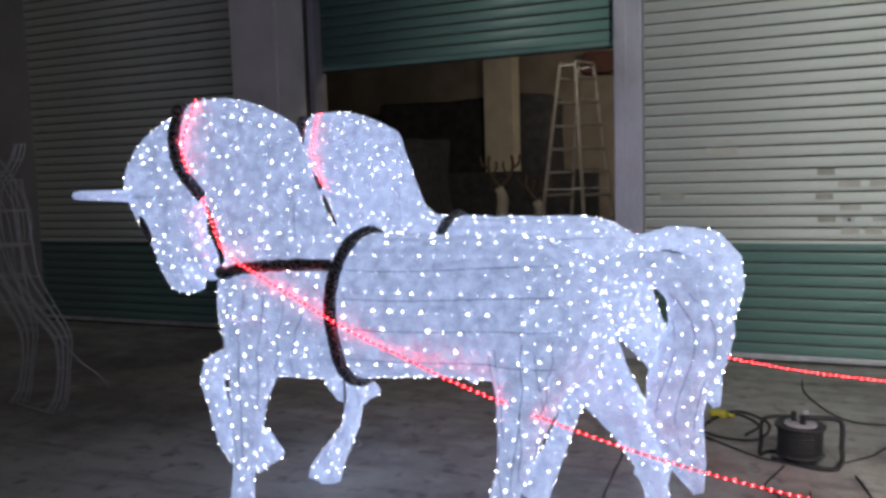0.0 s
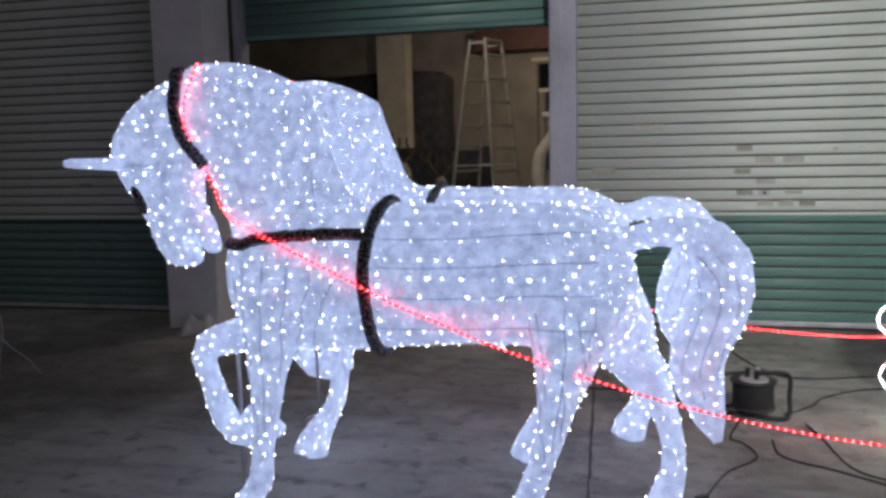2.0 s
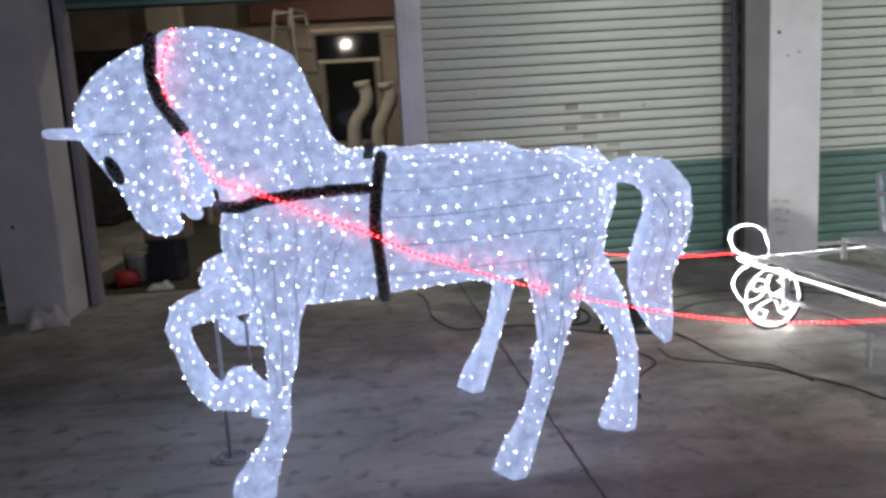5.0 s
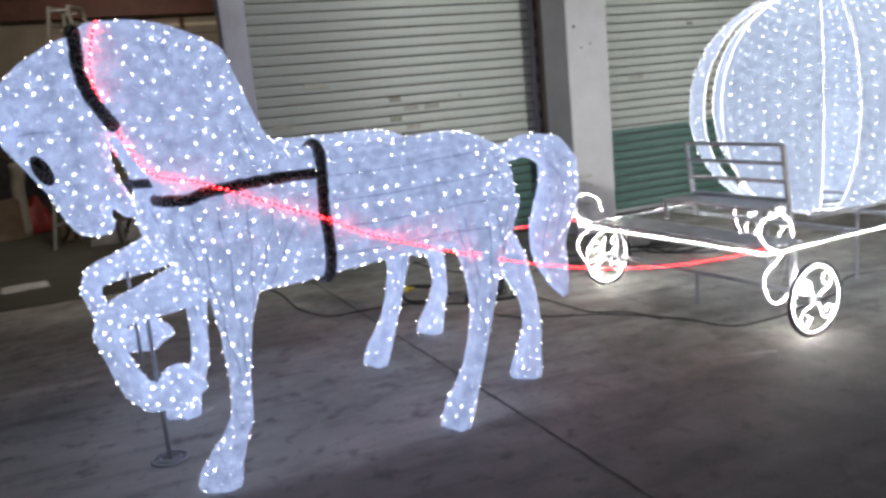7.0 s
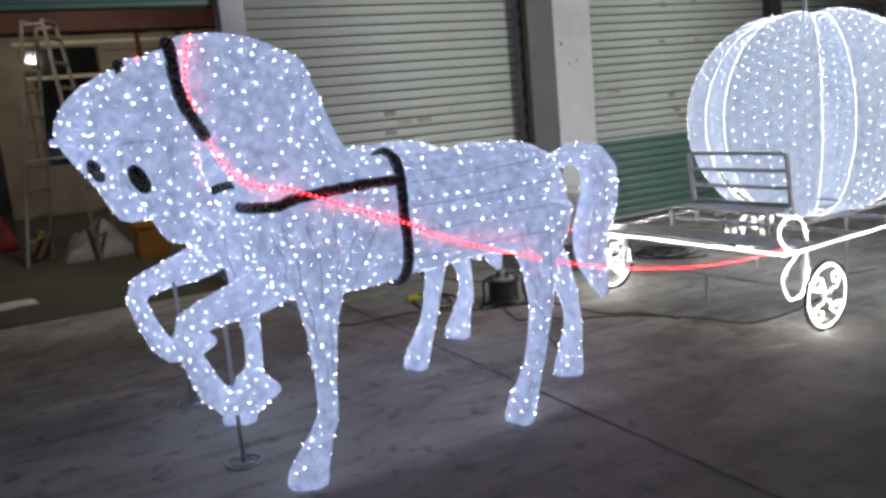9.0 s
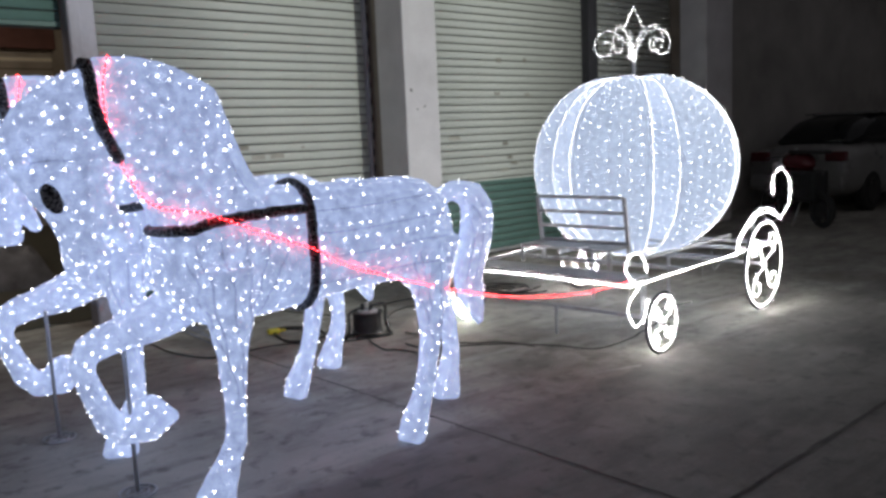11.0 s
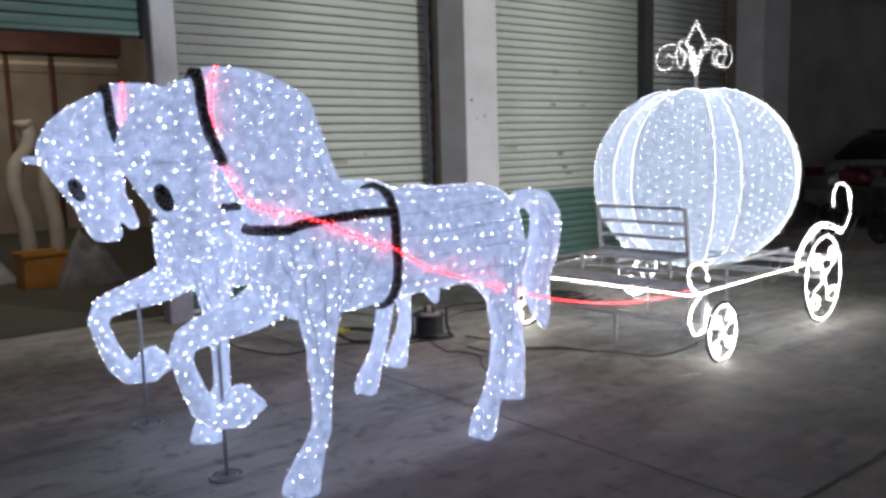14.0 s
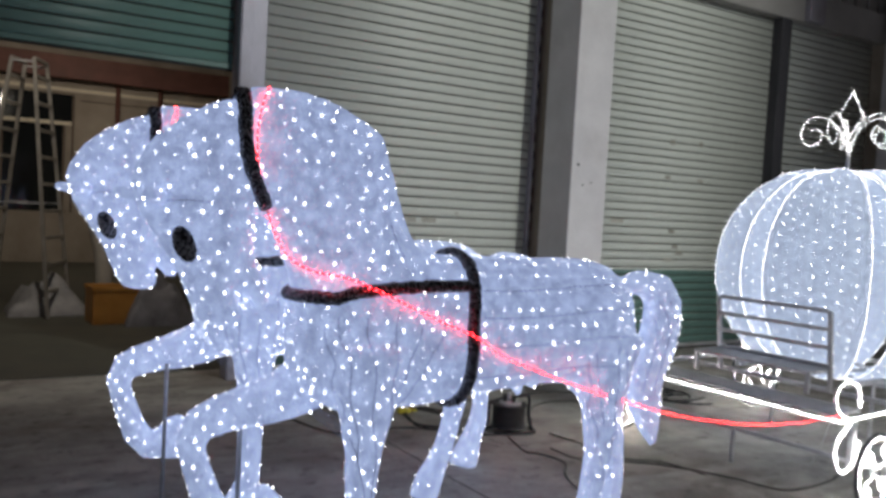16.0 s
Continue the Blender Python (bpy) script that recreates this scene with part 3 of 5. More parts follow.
def horse_solid(far):
    """Overlapping closed lofts, in metres from the figure's own base point; the second figure stands a little differently."""
    bm = bmesh.new()
    ox = HORSE[0]

    def across(rows, power=2.3):          # rings across the body's length: x, middle z, half height, half width
        add_loft(bm, [super_ring(x - ox, 0, z, w, h, Y, Z, power, 24) for x, z, h, w in rows])

    def level(rows, power=2.6, y=0.0, base=9.0):    # level rings: z, front x, back x, half thickness; leaning to y above the base
        add_loft(bm, [super_ring((a + b) / 2 - ox, y * min(1.0, max(0.0, (z - base) / 0.25)), z, (b - a) / 2, w, X, Y, power, 24) for z, a, b, w in rows])

    def limb(rows):                       # x, y, z, half length, half width, along a leg
        pts = [Vector((r[0] - ox, r[1] - HORSE[1], r[2])) for r in rows]
        rings = []
        for i, r in enumerate(rows):
            way = (pts[min(i + 1, len(pts) - 1)] - pts[max(i - 1, 0)])
            way.y = 0
            way.normalize()
            rings.append(super_ring(*pts[i], r[3], r[4], Vector((way.z, 0, -way.x)), Y, 2.2, 16))
        add_loft(bm, rings)

    across([(-2.452, 1.12, 0.08, 0.07), (-2.428, 1.12, 0.17, 0.13), (-2.362, 1.115, 0.26, 0.18), (-2.24, 1.11, 0.315, 0.215), (-2.05, 1.1125, 0.3175, 0.24), (-1.80, 1.121, 0.311, 0.252),
            (-1.5, 1.1335, 0.2915, 0.252), (-1.25, 1.1375, 0.2875, 0.25), (-1.07, 1.133, 0.295, 0.248), (-0.92, 1.11, 0.295, 0.225), (-0.81, 1.095, 0.25, 0.18), (-0.75, 1.085, 0.175, 0.12), (-0.718, 1.075, 0.07, 0.05)])
    level([(1.10, -2.42, -1.95, 0.18), (1.20, -2.44, -1.88, 0.18), (1.32, -2.458, -1.80, 0.165), (1.40, -2.485, -1.80, 0.14), (1.44, -2.505, -1.865, 0.122), (1.48, -2.525, -1.918, 0.108), (1.53, -2.552, -1.945, 0.096), (1.60, -2.60, -1.975, 0.09),
           (1.70, -2.67, -2.01, 0.085), (1.80, -2.70, -2.04, 0.08), (1.87, -2.71, -2.062, 0.072), (1.905, -2.71, -2.082, 0.066), (1.95, -2.70, -2.145, 0.056), (2.00, -2.68, -2.26, 0.046), (2.03, -2.64, -2.375, 0.034), (2.042, -2.585, -2.47, 0.018)], 2.1, 0.03, 1.30)
    level([(1.978, -2.72, -2.60, 0.035), (1.945, -2.80, -2.58, 0.06), (1.885, -2.90, -2.56, 0.08), (1.82, -2.97, -2.56, 0.092), (1.74, -3.022, -2.57, 0.10), (1.66, -3.046, -2.58, 0.105), (1.58, -3.018, -2.60, 0.105),
           (1.50, -2.972, -2.605, 0.102), (1.42, -2.92, -2.60, 0.095), (1.34, -2.872, -2.58, 0.092), (1.28, -2.845, -2.66, 0.088), (1.20, -2.81, -2.632, 0.08), (1.165, -2.79, -2.635, 0.062), (1.15, -2.765, -2.66, 0.03)], 2.3, 0.025, 0.8)
    level([(1.40, -2.70, -2.60, 0.09), (1.33, -2.67, -2.565, 0.08), (1.265, -2.635, -2.543, 0.068), (1.225, -2.605, -2.535, 0.055), (1.205, -2.58, -2.545, 0.03)], 2.2, 0.025, 0.8)
    step = 0.15 if far else 0.0
    limb([(x, y - step * max(0.0, 1 - z / 0.8), z, a, b) for x, y, z, a, b in ((-2.20, 2.665, 1.08, 0.16, 0.11), (-2.205, 2.64, 0.86, 0.112, 0.09), (-2.22, 2.61, 0.70, 0.073, 0.075), (-2.23, 2.60, 0.57, 0.057, 0.063), (-2.238, 2.585, 0.42, 0.045, 0.052), (-2.252, 2.578, 0.29, 0.048, 0.052),
          (-2.295, 2.572, 0.21, 0.056, 0.056), (-2.335, 2.568, 0.14, 0.07, 0.06), (-2.375, 2.565, 0.06, 0.092, 0.068), (-2.385, 2.565, 0.0, 0.098, 0.068))])
    limb([(-0.95, 2.70, 1.10, 0.21, 0.13), (-0.985, 2.665, 0.88, 0.148, 0.105), (-1.012, 2.63, 0.70, 0.085, 0.08), (-1.045, 2.60, 0.54, 0.056, 0.06), (-1.088, 2.58, 0.40, 0.05, 0.053), (-1.13, 2.57, 0.29, 0.052, 0.053),
          (-1.176, 2.563, 0.18, 0.066, 0.058), (-1.224, 2.558, 0.09, 0.08, 0.064), (-1.257, 2.556, 0.0, 0.082, 0.066)])
    step = 0.10 if far else 0.0
    limb([(x - step * max(0.0, 1 - z / 0.8), y, z, a, b) for x, y, z, a, b in ((-0.92, 2.96, 1.08, 0.19, 0.13), (-0.80, 2.98, 0.84, 0.13, 0.105), (-0.66, 2.985, 0.66, 0.086, 0.08), (-0.592, 2.985, 0.50, 0.054, 0.06), (-0.568, 2.985, 0.38, 0.048, 0.054), (-0.566, 2.985, 0.28, 0.053, 0.054),
          (-0.594, 2.98, 0.16, 0.068, 0.058), (-0.623, 2.97, 0.08, 0.092, 0.064), (-0.638, 2.965, 0.0, 0.096, 0.066))])
    limb([(-2.22, 2.97, 0.95, 0.15, 0.11), (-2.36, 2.99, 0.855, 0.112, 0.10), (-2.50, 3.01, 0.805, 0.09, 0.085), (-2.63, 3.025, 0.775, 0.076, 0.073), (-2.725, 3.03, 0.735, 0.07, 0.066), (-2.757, 3.03, 0.67, 0.060, 0.06),
          (-2.735, 3.04, 0.58, 0.053, 0.055), (-2.70, 3.04, 0.48, 0.057, 0.055), (-2.662, 3.035, 0.385, 0.064, 0.058), (-2.60, 3.03, 0.32, 0.072, 0.062), (-2.53, 3.02, 0.33, 0.086, 0.068), (-2.485, 3.015, 0.352, 0.116, 0.068), (-2.455, 3.015, 0.354, 0.116, 0.068), (-2.40, 3.015, 0.346, 0.062, 0.06), (-2.345, 3.015, 0.334, 0.012, 0.045)])
    limb([(-0.82, 2.83, 1.27, 0.055, 0.05), (-0.72, 2.84, 1.288, 0.05, 0.05), (-0.63, 2.85, 1.308, 0.055, 0.055), (-0.54, 2.86, 1.298, 0.072, 0.065), (-0.455, 2.87, 1.265, 0.096, 0.07), (-0.40, 2.875, 1.18, 0.122, 0.072),
          (-0.392, 2.88, 1.08, 0.122, 0.072), (-0.432, 2.88, 0.97, 0.126, 0.072), (-0.475, 2.88, 0.86, 0.116, 0.070), (-0.49, 2.88, 0.76, 0.108, 0.066), (-0.47, 2.88, 0.66, 0.094, 0.058), (-0.435, 2.88, 0.56, 0.066, 0.045), (-0.40, 2.88, 0.452, 0.02, 0.02)])
    limb([(-1.25, 2.83, 0.93, 0.045, 0.05), (-1.262, 2.83, 0.86, 0.038, 0.036), (-1.275, 2.83, 0.82, 0.018, 0.018)])
    bmesh.ops.recalc_face_normals(bm, faces=bm.faces)
    return bm


def wrapped(bm, voxel):
    """One skin drawn over all lofts, a little slack like netting."""
    tmp = new("tmp", mesh_of(bm, "tmp", []))
    shrink = tmp.modifiers.new("skin", "REMESH")
    shrink.mode, shrink.voxel_size, shrink.use_smooth_shade = "VOXEL", voxel, True
    soft = tmp.modifiers.new("soft", "SMOOTH")
    soft.factor, soft.iterations = 0.5, 4
    me = bpy.data.meshes.new_from_object(tmp.evaluated_get(bpy.context.evaluated_depsgraph_get()))
    bpy.data.objects.remove(tmp)
    return me


TREE = None


def onto(x, z, side, lift=0.0):
    """The point on the figure's flank at world x and z, on side -1 or 1 of the midline."""
    hit, normal, _, _ = TREE.ray_cast(Vector((x - HORSE[0], side * 1.0, z)), Vector((0, -side, 0)))
    return hit + normal * lift if hit else None


def outward(centre, way, lift=0.0):
    hit, normal, _, _ = TREE.ray_cast(Vector(centre), Vector(way))
    return hit + Vector(way).normalized() * lift


def scatter_lamps(tree, faces_mesh, spacing, seed, keep):
    """Points spread evenly at random over a mesh, no two nearer than the spacing."""
    rng = random.Random(seed)
    tris = []
    total = 0.0
    for f in faces_mesh:
        a = f.calc_area()
        total += a
        tris.append((total, f))
    cell, out = {}, []
    sums = np.array([t[0] for t in tris])
    for _ in range(26000):
        f = tris[min(len(tris) - 1, int(np.searchsorted(sums, rng.random() * total)))][1]
        p = f.calc_center_median()
        if not keep(p):
            continue
        key = tuple(int(math.floor(c / spacing)) for c in p)
        if any((p - q).length < spacing for dx in (-1, 0, 1) for dy in (-1, 0, 1) for dz in (-1, 0, 1) for q in cell.get((key[0] + dx, key[1] + dy, key[2] + dz), ())):
            continue
        cell.setdefault(key, []).append(p)
        out.append((p.copy(), f.normal.copy()))
    return out


SIZES = (0.25, 0.3, 0.4, 0.5, 0.6, 0.7, 0.85, 1.0, 1.15, 1.35, 1.7)


def lamp_mesh(spots, size, seed, mats, even=False, sizes=SIZES):
    """One small bulb for each spot: a slightly long chip that stands just off the netting and lights it, or plain beads."""
    rng = random.Random(seed)
    proto = bmesh.new()
    bmesh.ops.create_icosphere(proto, subdivisions=1, radius=1)
    pv = [v.co.copy() for v in proto.verts]
    pf = [[v.index for v in f.verts] for f in proto.faces]
    proto.free()
    verts, faces = [], []
    for p, n in spots:
        base = len(verts)
        faces += [[base + k for k in t] for t in pf]
        if even:
            verts += [p + q * size for q in pv]
            continue
        s = size * rng.choice(sizes)
        u = n.orthogonal().normalized()
        u.rotate(Quaternion(n, rng.uniform(0, math.pi)))
        v, long = n.cross(u), rng.uniform(1.0, 1.6)
        c = p + n * (s * 0.5 + rng.uniform(0.0005, 0.0045))
        verts += [c + u * (q.x * s * long) + v * (q.y * s) + n * (q.z * s) for q in pv]
    me = bpy.data.meshes.new("bulb")
    me.from_pydata(verts, [], faces)
    for m in mats:
        me.materials.append(m)
    me.polygons.foreach_set("use_smooth", [True] * len(me.polygons))
    return me


def barrel(p):
    return -1.70 < p.x + HORSE[0] < -0.98 and 0.86 < p.z < 1.47


ox = HORSE[0]


def frame_wire(body, points, side):
    pts = [q for q in (onto(x, z, side, 0.0004) for x, z in points) if q]
    if len(pts) > 2:
        add_tube(body, smooth_path(pts, 2), 0.0015, 5, mat=2)


def figure_meshes(far):
    """The netting with its eyes and ears, its lamps, and a tree to lay things on the skin."""
    global TREE
    skin = wrapped(horse_solid(far), 0.016)
    body = bmesh.new()
    body.from_mesh(skin)
    for v in body.verts:      # folds and lumps of the netting
        v.co += v.normal * (0.006 * noise.noise(v.co * 9) + 0.003 * noise.noise(v.co * 31))
    TREE = BVHTree.FromBMesh(body)
    for f in body.faces:
        f.smooth = True

    # eyes: black oval patches that follow the skin
    for side in (-1, 1):
        grid = {}
        for i in range(9):
            for j in range(9):
                u, w = (i - 4) / 4, (j - 4) / 4
                r = max(abs(u), abs(w))
                s = math.hypot(u, w)
                du, dw = (u * r / s, w * r / s) if s else (0, 0)
                p = onto(-2.872 + 0.031 * du + 0.026 * dw, 1.452 - 0.062 * dw + 0.012 * du, side, 0.006 * (1 - r * r) + 0.003)
                grid[i, j] = body.verts.new(p)
        for i in range(8):
            for j in range(8):
                q = (grid[i, j], grid[i + 1, j], grid[i + 1, j + 1], grid[i, j + 1])
                f = body.faces.new(q if side < 0 else q[::-1])
                f.material_index, f.smooth = 1, True
    eye_rng = random.Random(17)
    for side in (-1, 1):      # short foil shreds standing out of the eyes
        for _ in range(260):
            r, w = math.sqrt(eye_rng.random()) * 1.05, eye_rng.uniform(0, 2 * math.pi)
            du, dw = r * math.cos(w), r * math.sin(w)
            p = onto(-2.872 + 0.031 * du + 0.026 * dw, 1.452 - 0.062 * dw + 0.012 * du, side, 0.004)
            d = Vector((eye_rng.gauss(0, 1), side * eye_rng.uniform(0.1, 0.9), eye_rng.gauss(0, 1))).normalized()
            t = d.orthogonal().normalized() * 0.0014
            f = body.faces.new((body.verts.new(p + t), body.verts.new(p - t), body.verts.new(p + d * eye_rng.uniform(0.006, 0.015))))
            f.material_index = 1
    # ears: long soft points that stand out sideways
    for side in (-1, 1):
        add_tube(body, [(-2.965 - ox, side * 0.06, 1.612), (-2.99 - ox, side * 0.12, 1.615), (-3.015 - ox, side * 0.20, 1.618), (-3.036 - ox, side * 0.27, 1.621), (-3.044 - ox, side * 0.30, 1.622), (-3.047 - ox, side * 0.308, 1.622)], [0.030, 0.027, 0.0235, 0.021, 0.016, 0.006], 12)
    spots = scatter_lamps(TREE, [f for f in body.faces if f.material_index == 0], 0.037, 4, lambda p: not barrel(p) and p.z > 0.02)
    rng = random.Random(11)
    for row in range(22):     # rows of lamps round the barrel
        ang = 2 * math.pi * row / 22
        way = Vector((0, math.cos(ang), math.sin(ang)))
        for k in range(11):
            x = -1.68 + 0.066 * (k + 0.5 * (row % 2)) + rng.uniform(-0.008, 0.008)
            hit, normal, _, _ = TREE.ray_cast(Vector((x - HORSE[0], 0, 1.15)), way)
            if hit and hit.z > 0.8:
                spots.append((hit, normal))
    for side in (-1, 1):      # lamps in the ears
        for k in range(5):
            n = Vector((-0.9 if k % 2 else 0.7, -0.25, 0.5 * (-1) ** (k // 2))).normalized()
            spots.append((Vector((-2.995 - 0.011 * k - ox, side * (0.13 + 0.038 * k), 1.617)) + n * 0.0215, n))
    for side in (-1, 1):      # wires of the frame that show through the netting
        for z in (0.95, 1.08, 1.20, 1.31):
            frame_wire(body, [(x, z + 0.012 * math.sin(x * 5)) for x in np.linspace(-1.72, -0.86, 30)], side)
        for x in (-1.10, -0.94):
            frame_wire(body, [(x + 0.05 * math.sin(3 * z), z) for z in np.linspace(0.70, 1.02, 6)], side)
        for x0, x1, z0, z1 in ((-2.27, -2.38, 0.66, 1.16), (-2.24, -2.33, 0.50, 1.20), (-2.20, -2.22, 0.32, 1.22), (-2.16, -2.10, 0.55, 1.22), (-2.12, -1.98, 0.74, 1.24), (-2.04, -1.88, 0.84, 1.20)):
            frame_wire(body, [(x0 + (x1 - x0) * k / 19 + 0.006 * math.sin(k), z0 + (z1 - z0) * k / 19) for k in range(20)], side)
        for x0, x1, z0, z1 in ((-1.06, -1.12, 0.45, 1.0), (-1.0, -0.98, 0.40, 1.05), (-0.93, -0.86, 0.70, 1.08)) if side < 0 else ((-0.70, -0.96, 0.66, 1.05), (-0.62, -0.84, 0.56, 1.05)):
            frame_wire(body, [(x0 + (x1 - x0) * k / 19 + 0.006 * math.sin(k), z0 + (z1 - z0) * k / 19) for k in range(20)], side)
        frame_wire(body, [(-1.03, 0.5), (-1.02, 0.6), (-1.0, 0.7), (-0.99, 0.8)] if side < 0 else [(-0.60, 0.5), (-0.66, 0.62), (-0.74, 0.74)], side)
        for dx in (-0.07, 0.0, 0.07):
            frame_wire(body, [(-0.50 + dx, 1.22), (-0.42 + dx, 1.12), (-0.41 + dx, 1.0), (-0.45 + dx, 0.88), (-0.48 + dx, 0.76), (-0.46 + dx * 0.6, 0.64)], side)
        frame_wire(body, [(-3.0, 1.585), (-2.94, 1.60), (-2.86, 1.605), (-2.78, 1.60)], side)
        frame_wire(body, [(-2.02, 1.72), (-2.06, 1.55), (-2.02, 1.42)], side)
    lamps = lamp_mesh(spots, 0.0020, 5, [M_LED])
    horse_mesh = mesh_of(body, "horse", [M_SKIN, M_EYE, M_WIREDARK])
    return horse_mesh, lamps, TREE


FIGURES = [figure_meshes(False), figure_meshes(True)]

# black tinsel harness, following the skin


def garland(name, path, radius, parent, seed, closed=False):
    """A fluffy black tinsel band: an uneven core with many short fibres."""
    rng = random.Random(seed)
    pts = smooth_path(path, 5, closed)
    bm = bmesh.new()
    add_tube(bm, pts, [radius * (0.75 + 0.35 * abs(noise.noise(q * 40))) for q in pts], 8, closed)
    for i in range(len(pts) - 1):
        step = pts[i + 1] - pts[i]
        for _ in range(max(3, int(step.length * 900))):
            c = pts[i] + step * rng.random()
            d = Vector((rng.gauss(0, 1), rng.gauss(0, 1), rng.gauss(0, 1))).normalized()
            t = d.orthogonal().normalized() * 0.0016
            r = radius * rng.uniform(0.95, 1.45)
            bm.faces.new((bm.verts.new(c + t), bm.verts.new(c - t), bm.verts.new(c + d * r)))
    return part(name, bm, M_TINSEL, parent)


ROPE_R = 0.0024


def rope(parent, path, radius, bead_step, names=("tube", "bead_lamp"), mats=None, steps=8, closed=False, sides=8, bead=1.32):
    """A plastic rope light: a tube with a line of beads that shine."""
    mats = mats or (M_RED_ROPE, M_RED_LED)
    pts = smooth_path(path, steps, closed)
    t = part(names[0], tube(pts, radius, sides, closed), mats[0], parent)
    t.data.polygons.foreach_set("use_smooth", [True] * len(t.data.polygons))
    run, beads = 0.0, []
    for a, b in zip(pts, pts[1:] + (pts[:1] if closed else [])):
        d = (b - a).length
        while run < d and d > 0:
            beads.append((a.lerp(b, run / d), None))
            run += bead_step
        run -= d
    lamps = new(names[1], lamp_mesh(beads, radius * bead, 3, [mats[1]], True))
    lamps.parent = t
    tagged(lamps, kind="stuff")
    return tagged(t)


def build_horse(dx, dy, which, far):
    global TREE
    horse_mesh, lamps, TREE = FIGURES[which]
    m = pose(HORSE[0] + dx, HORSE[1] + dy, 0)
    if far:                               # the second figure is a little longer
        m = m @ Matrix.Diagonal((1.025, 1.0, 1.006, 1.0))
    horse = new("horse_figure", horse_mesh)
    horse.matrix_world = m
    tagged(horse, "life-size horse figure of lit white netting, one foreleg raised", "light sculpture", "pair of lit horses")
    bulbs = new("fairy_lights", lamps)
    bulbs.matrix_world = m
    tagged(bulbs, "white fairy light bulbs wound over the horse figure", "fairy lights", "lights of the horses", "stuff")
    har = root("harness", m, "black tinsel harness round the lit horse figure", "harness", "harnesses of the horses")
    loop = []
    for k in range(28):
        a = 2 * math.pi * k / 28
        z_mid, y_dir, z_dir = 1.14, math.cos(a), math.sin(a)
        xg = -1.775 + 0.045 * max(0, z_dir) ** 2 + 0.02 * max(0, -z_dir)
        loop.append(outward((xg - ox, 0, z_mid), (0, y_dir, z_dir), 0.006))
    garland("girth", loop, 0.033, har, 21 + which, True)
    chest = [onto(x, z, -1, 0.006) for x, z in ((-1.785, 1.315), (-1.92, 1.314), (-2.04, 1.309), (-2.16, 1.300), (-2.27, 1.286))]
    for k in range(9):
        a = math.radians(-100 - 20 * k)
        chest.append(outward((-2.30 - ox, 0, 1.268), (math.cos(a), math.sin(a), 0), 0.006))
    chest += [onto(x, 1.315 - 0.03 * max(0, (-1.9 - x) / 0.5), 1, 0.006) for x in (-2.27, -2.16, -2.04, -1.92, -1.80)]
    garland("breast_strap", chest, 0.031, har, 31 + which)
    for side in (-1, 1):
        cheek = [Vector((-2.675 - ox, 0.012 * side, 2.012))] + [onto(x, z, side, 0.008) for x, z in ((-2.672, 1.94), (-2.675, 1.86), (-2.665, 1.785), (-2.64, 1.71), (-2.60, 1.64), (-2.565, 1.595))]
        garland("bridle_strap", [q for q in cheek if q], 0.033, har, 41 + which)
    # red rope light: over the poll, down the neck and along the flank to the cart
    near = -1 if not far else 1
    rein = root("rein", m, "glowing red rope light rein hung along the horse figure", "rope light", "reins")
    back = -0.035 if far else 0.0
    run = [onto(x + back, z, -near, 0.014) for x, z in ((-2.50, 1.62), (-2.55, 1.75), (-2.57, 1.88))] + [Vector((-2.572 - ox, 0, 2.036))]
    run += [onto(x, z, near, 0.012) for x, z in ((-2.610, 1.95), (-2.630, 1.87), (-2.630, 1.78), (-2.612, 1.70), (-2.586, 1.63), (-2.56, 1.585), (-2.522, 1.50), (-2.478, 1.42), (-2.41, 1.366))]
    run += [onto(-2.29, 1.328, near, 0.036), onto(-2.19, 1.288, near, 0.038)] + [onto(x, z, near, 0.014) for x, z in ((-2.05, 1.235), (-1.92, 1.18))]
    q = onto(-1.776, 1.122, near, 0.036)
    run += [q] + [onto(x, z, near, 0.016) for x, z in ((-1.65, 1.05), (-1.5, 0.99))]
    y_side = near * 0.262
    run += [Vector((-1.30 - ox, y_side, 0.912)), Vector((-1.10 - ox, y_side, 0.845)), Vector((-0.90 - ox, y_side, 0.785))]
    end = m.inverted() @ HOOKS[1 if far else 0]
    last = run[-1]
    for k in range(1, 8):
        t = k / 8
        p = last.lerp(end, t)
        p.z -= 0.30 * t * (1 - t) * (1.0 if not far else 0.75)
        run.append(p)
    run.append(end)
    rope(rein, [p for p in run if p], 0.0030, 0.028, bead=1.38)
    # stand under the raised hoof
    stand = root("hoof_stand", pose(HORSE[0] + dx - 0.867, HORSE[1] + dy + (0.12 if far else 0.19), 0), "thin galvanised rod on a round wire foot under the raised hoof", "stand", "stands of the horses")
    part("rod", tube([(0, 0, 0.012), (0.0, 0, 0.4), (-0.0, 0, 0.76)], 0.0105, 8), M_STEEL, stand, smooth=True)
    part("foot_ring", tube([(0.085 * math.cos(a), 0.085 * math.sin(a), 0.0066) for a in (2 * math.pi * k / 28 for k in range(28))], 0.0062, 6, True), M_STEEL, stand, smooth=True)
    part("foot_ring", tube([(0.05 * math.cos(a), 0.05 * math.sin(a), 0.006) for a in (2 * math.pi * k / 24 for k in range(24))], 0.0055, 6, True), M_STEEL, stand, smooth=True)
    for k in range(2):
        a = math.pi / 2 * k + 0.4
        part("spoke", tube([(-0.085 * math.cos(a), -0.085 * math.sin(a), 0.0075 + 0.001 * k), (0.085 * math.cos(a), 0.085 * math.sin(a), 0.0075 + 0.001 * k)], 0.0036, 6), M_STEEL, stand)


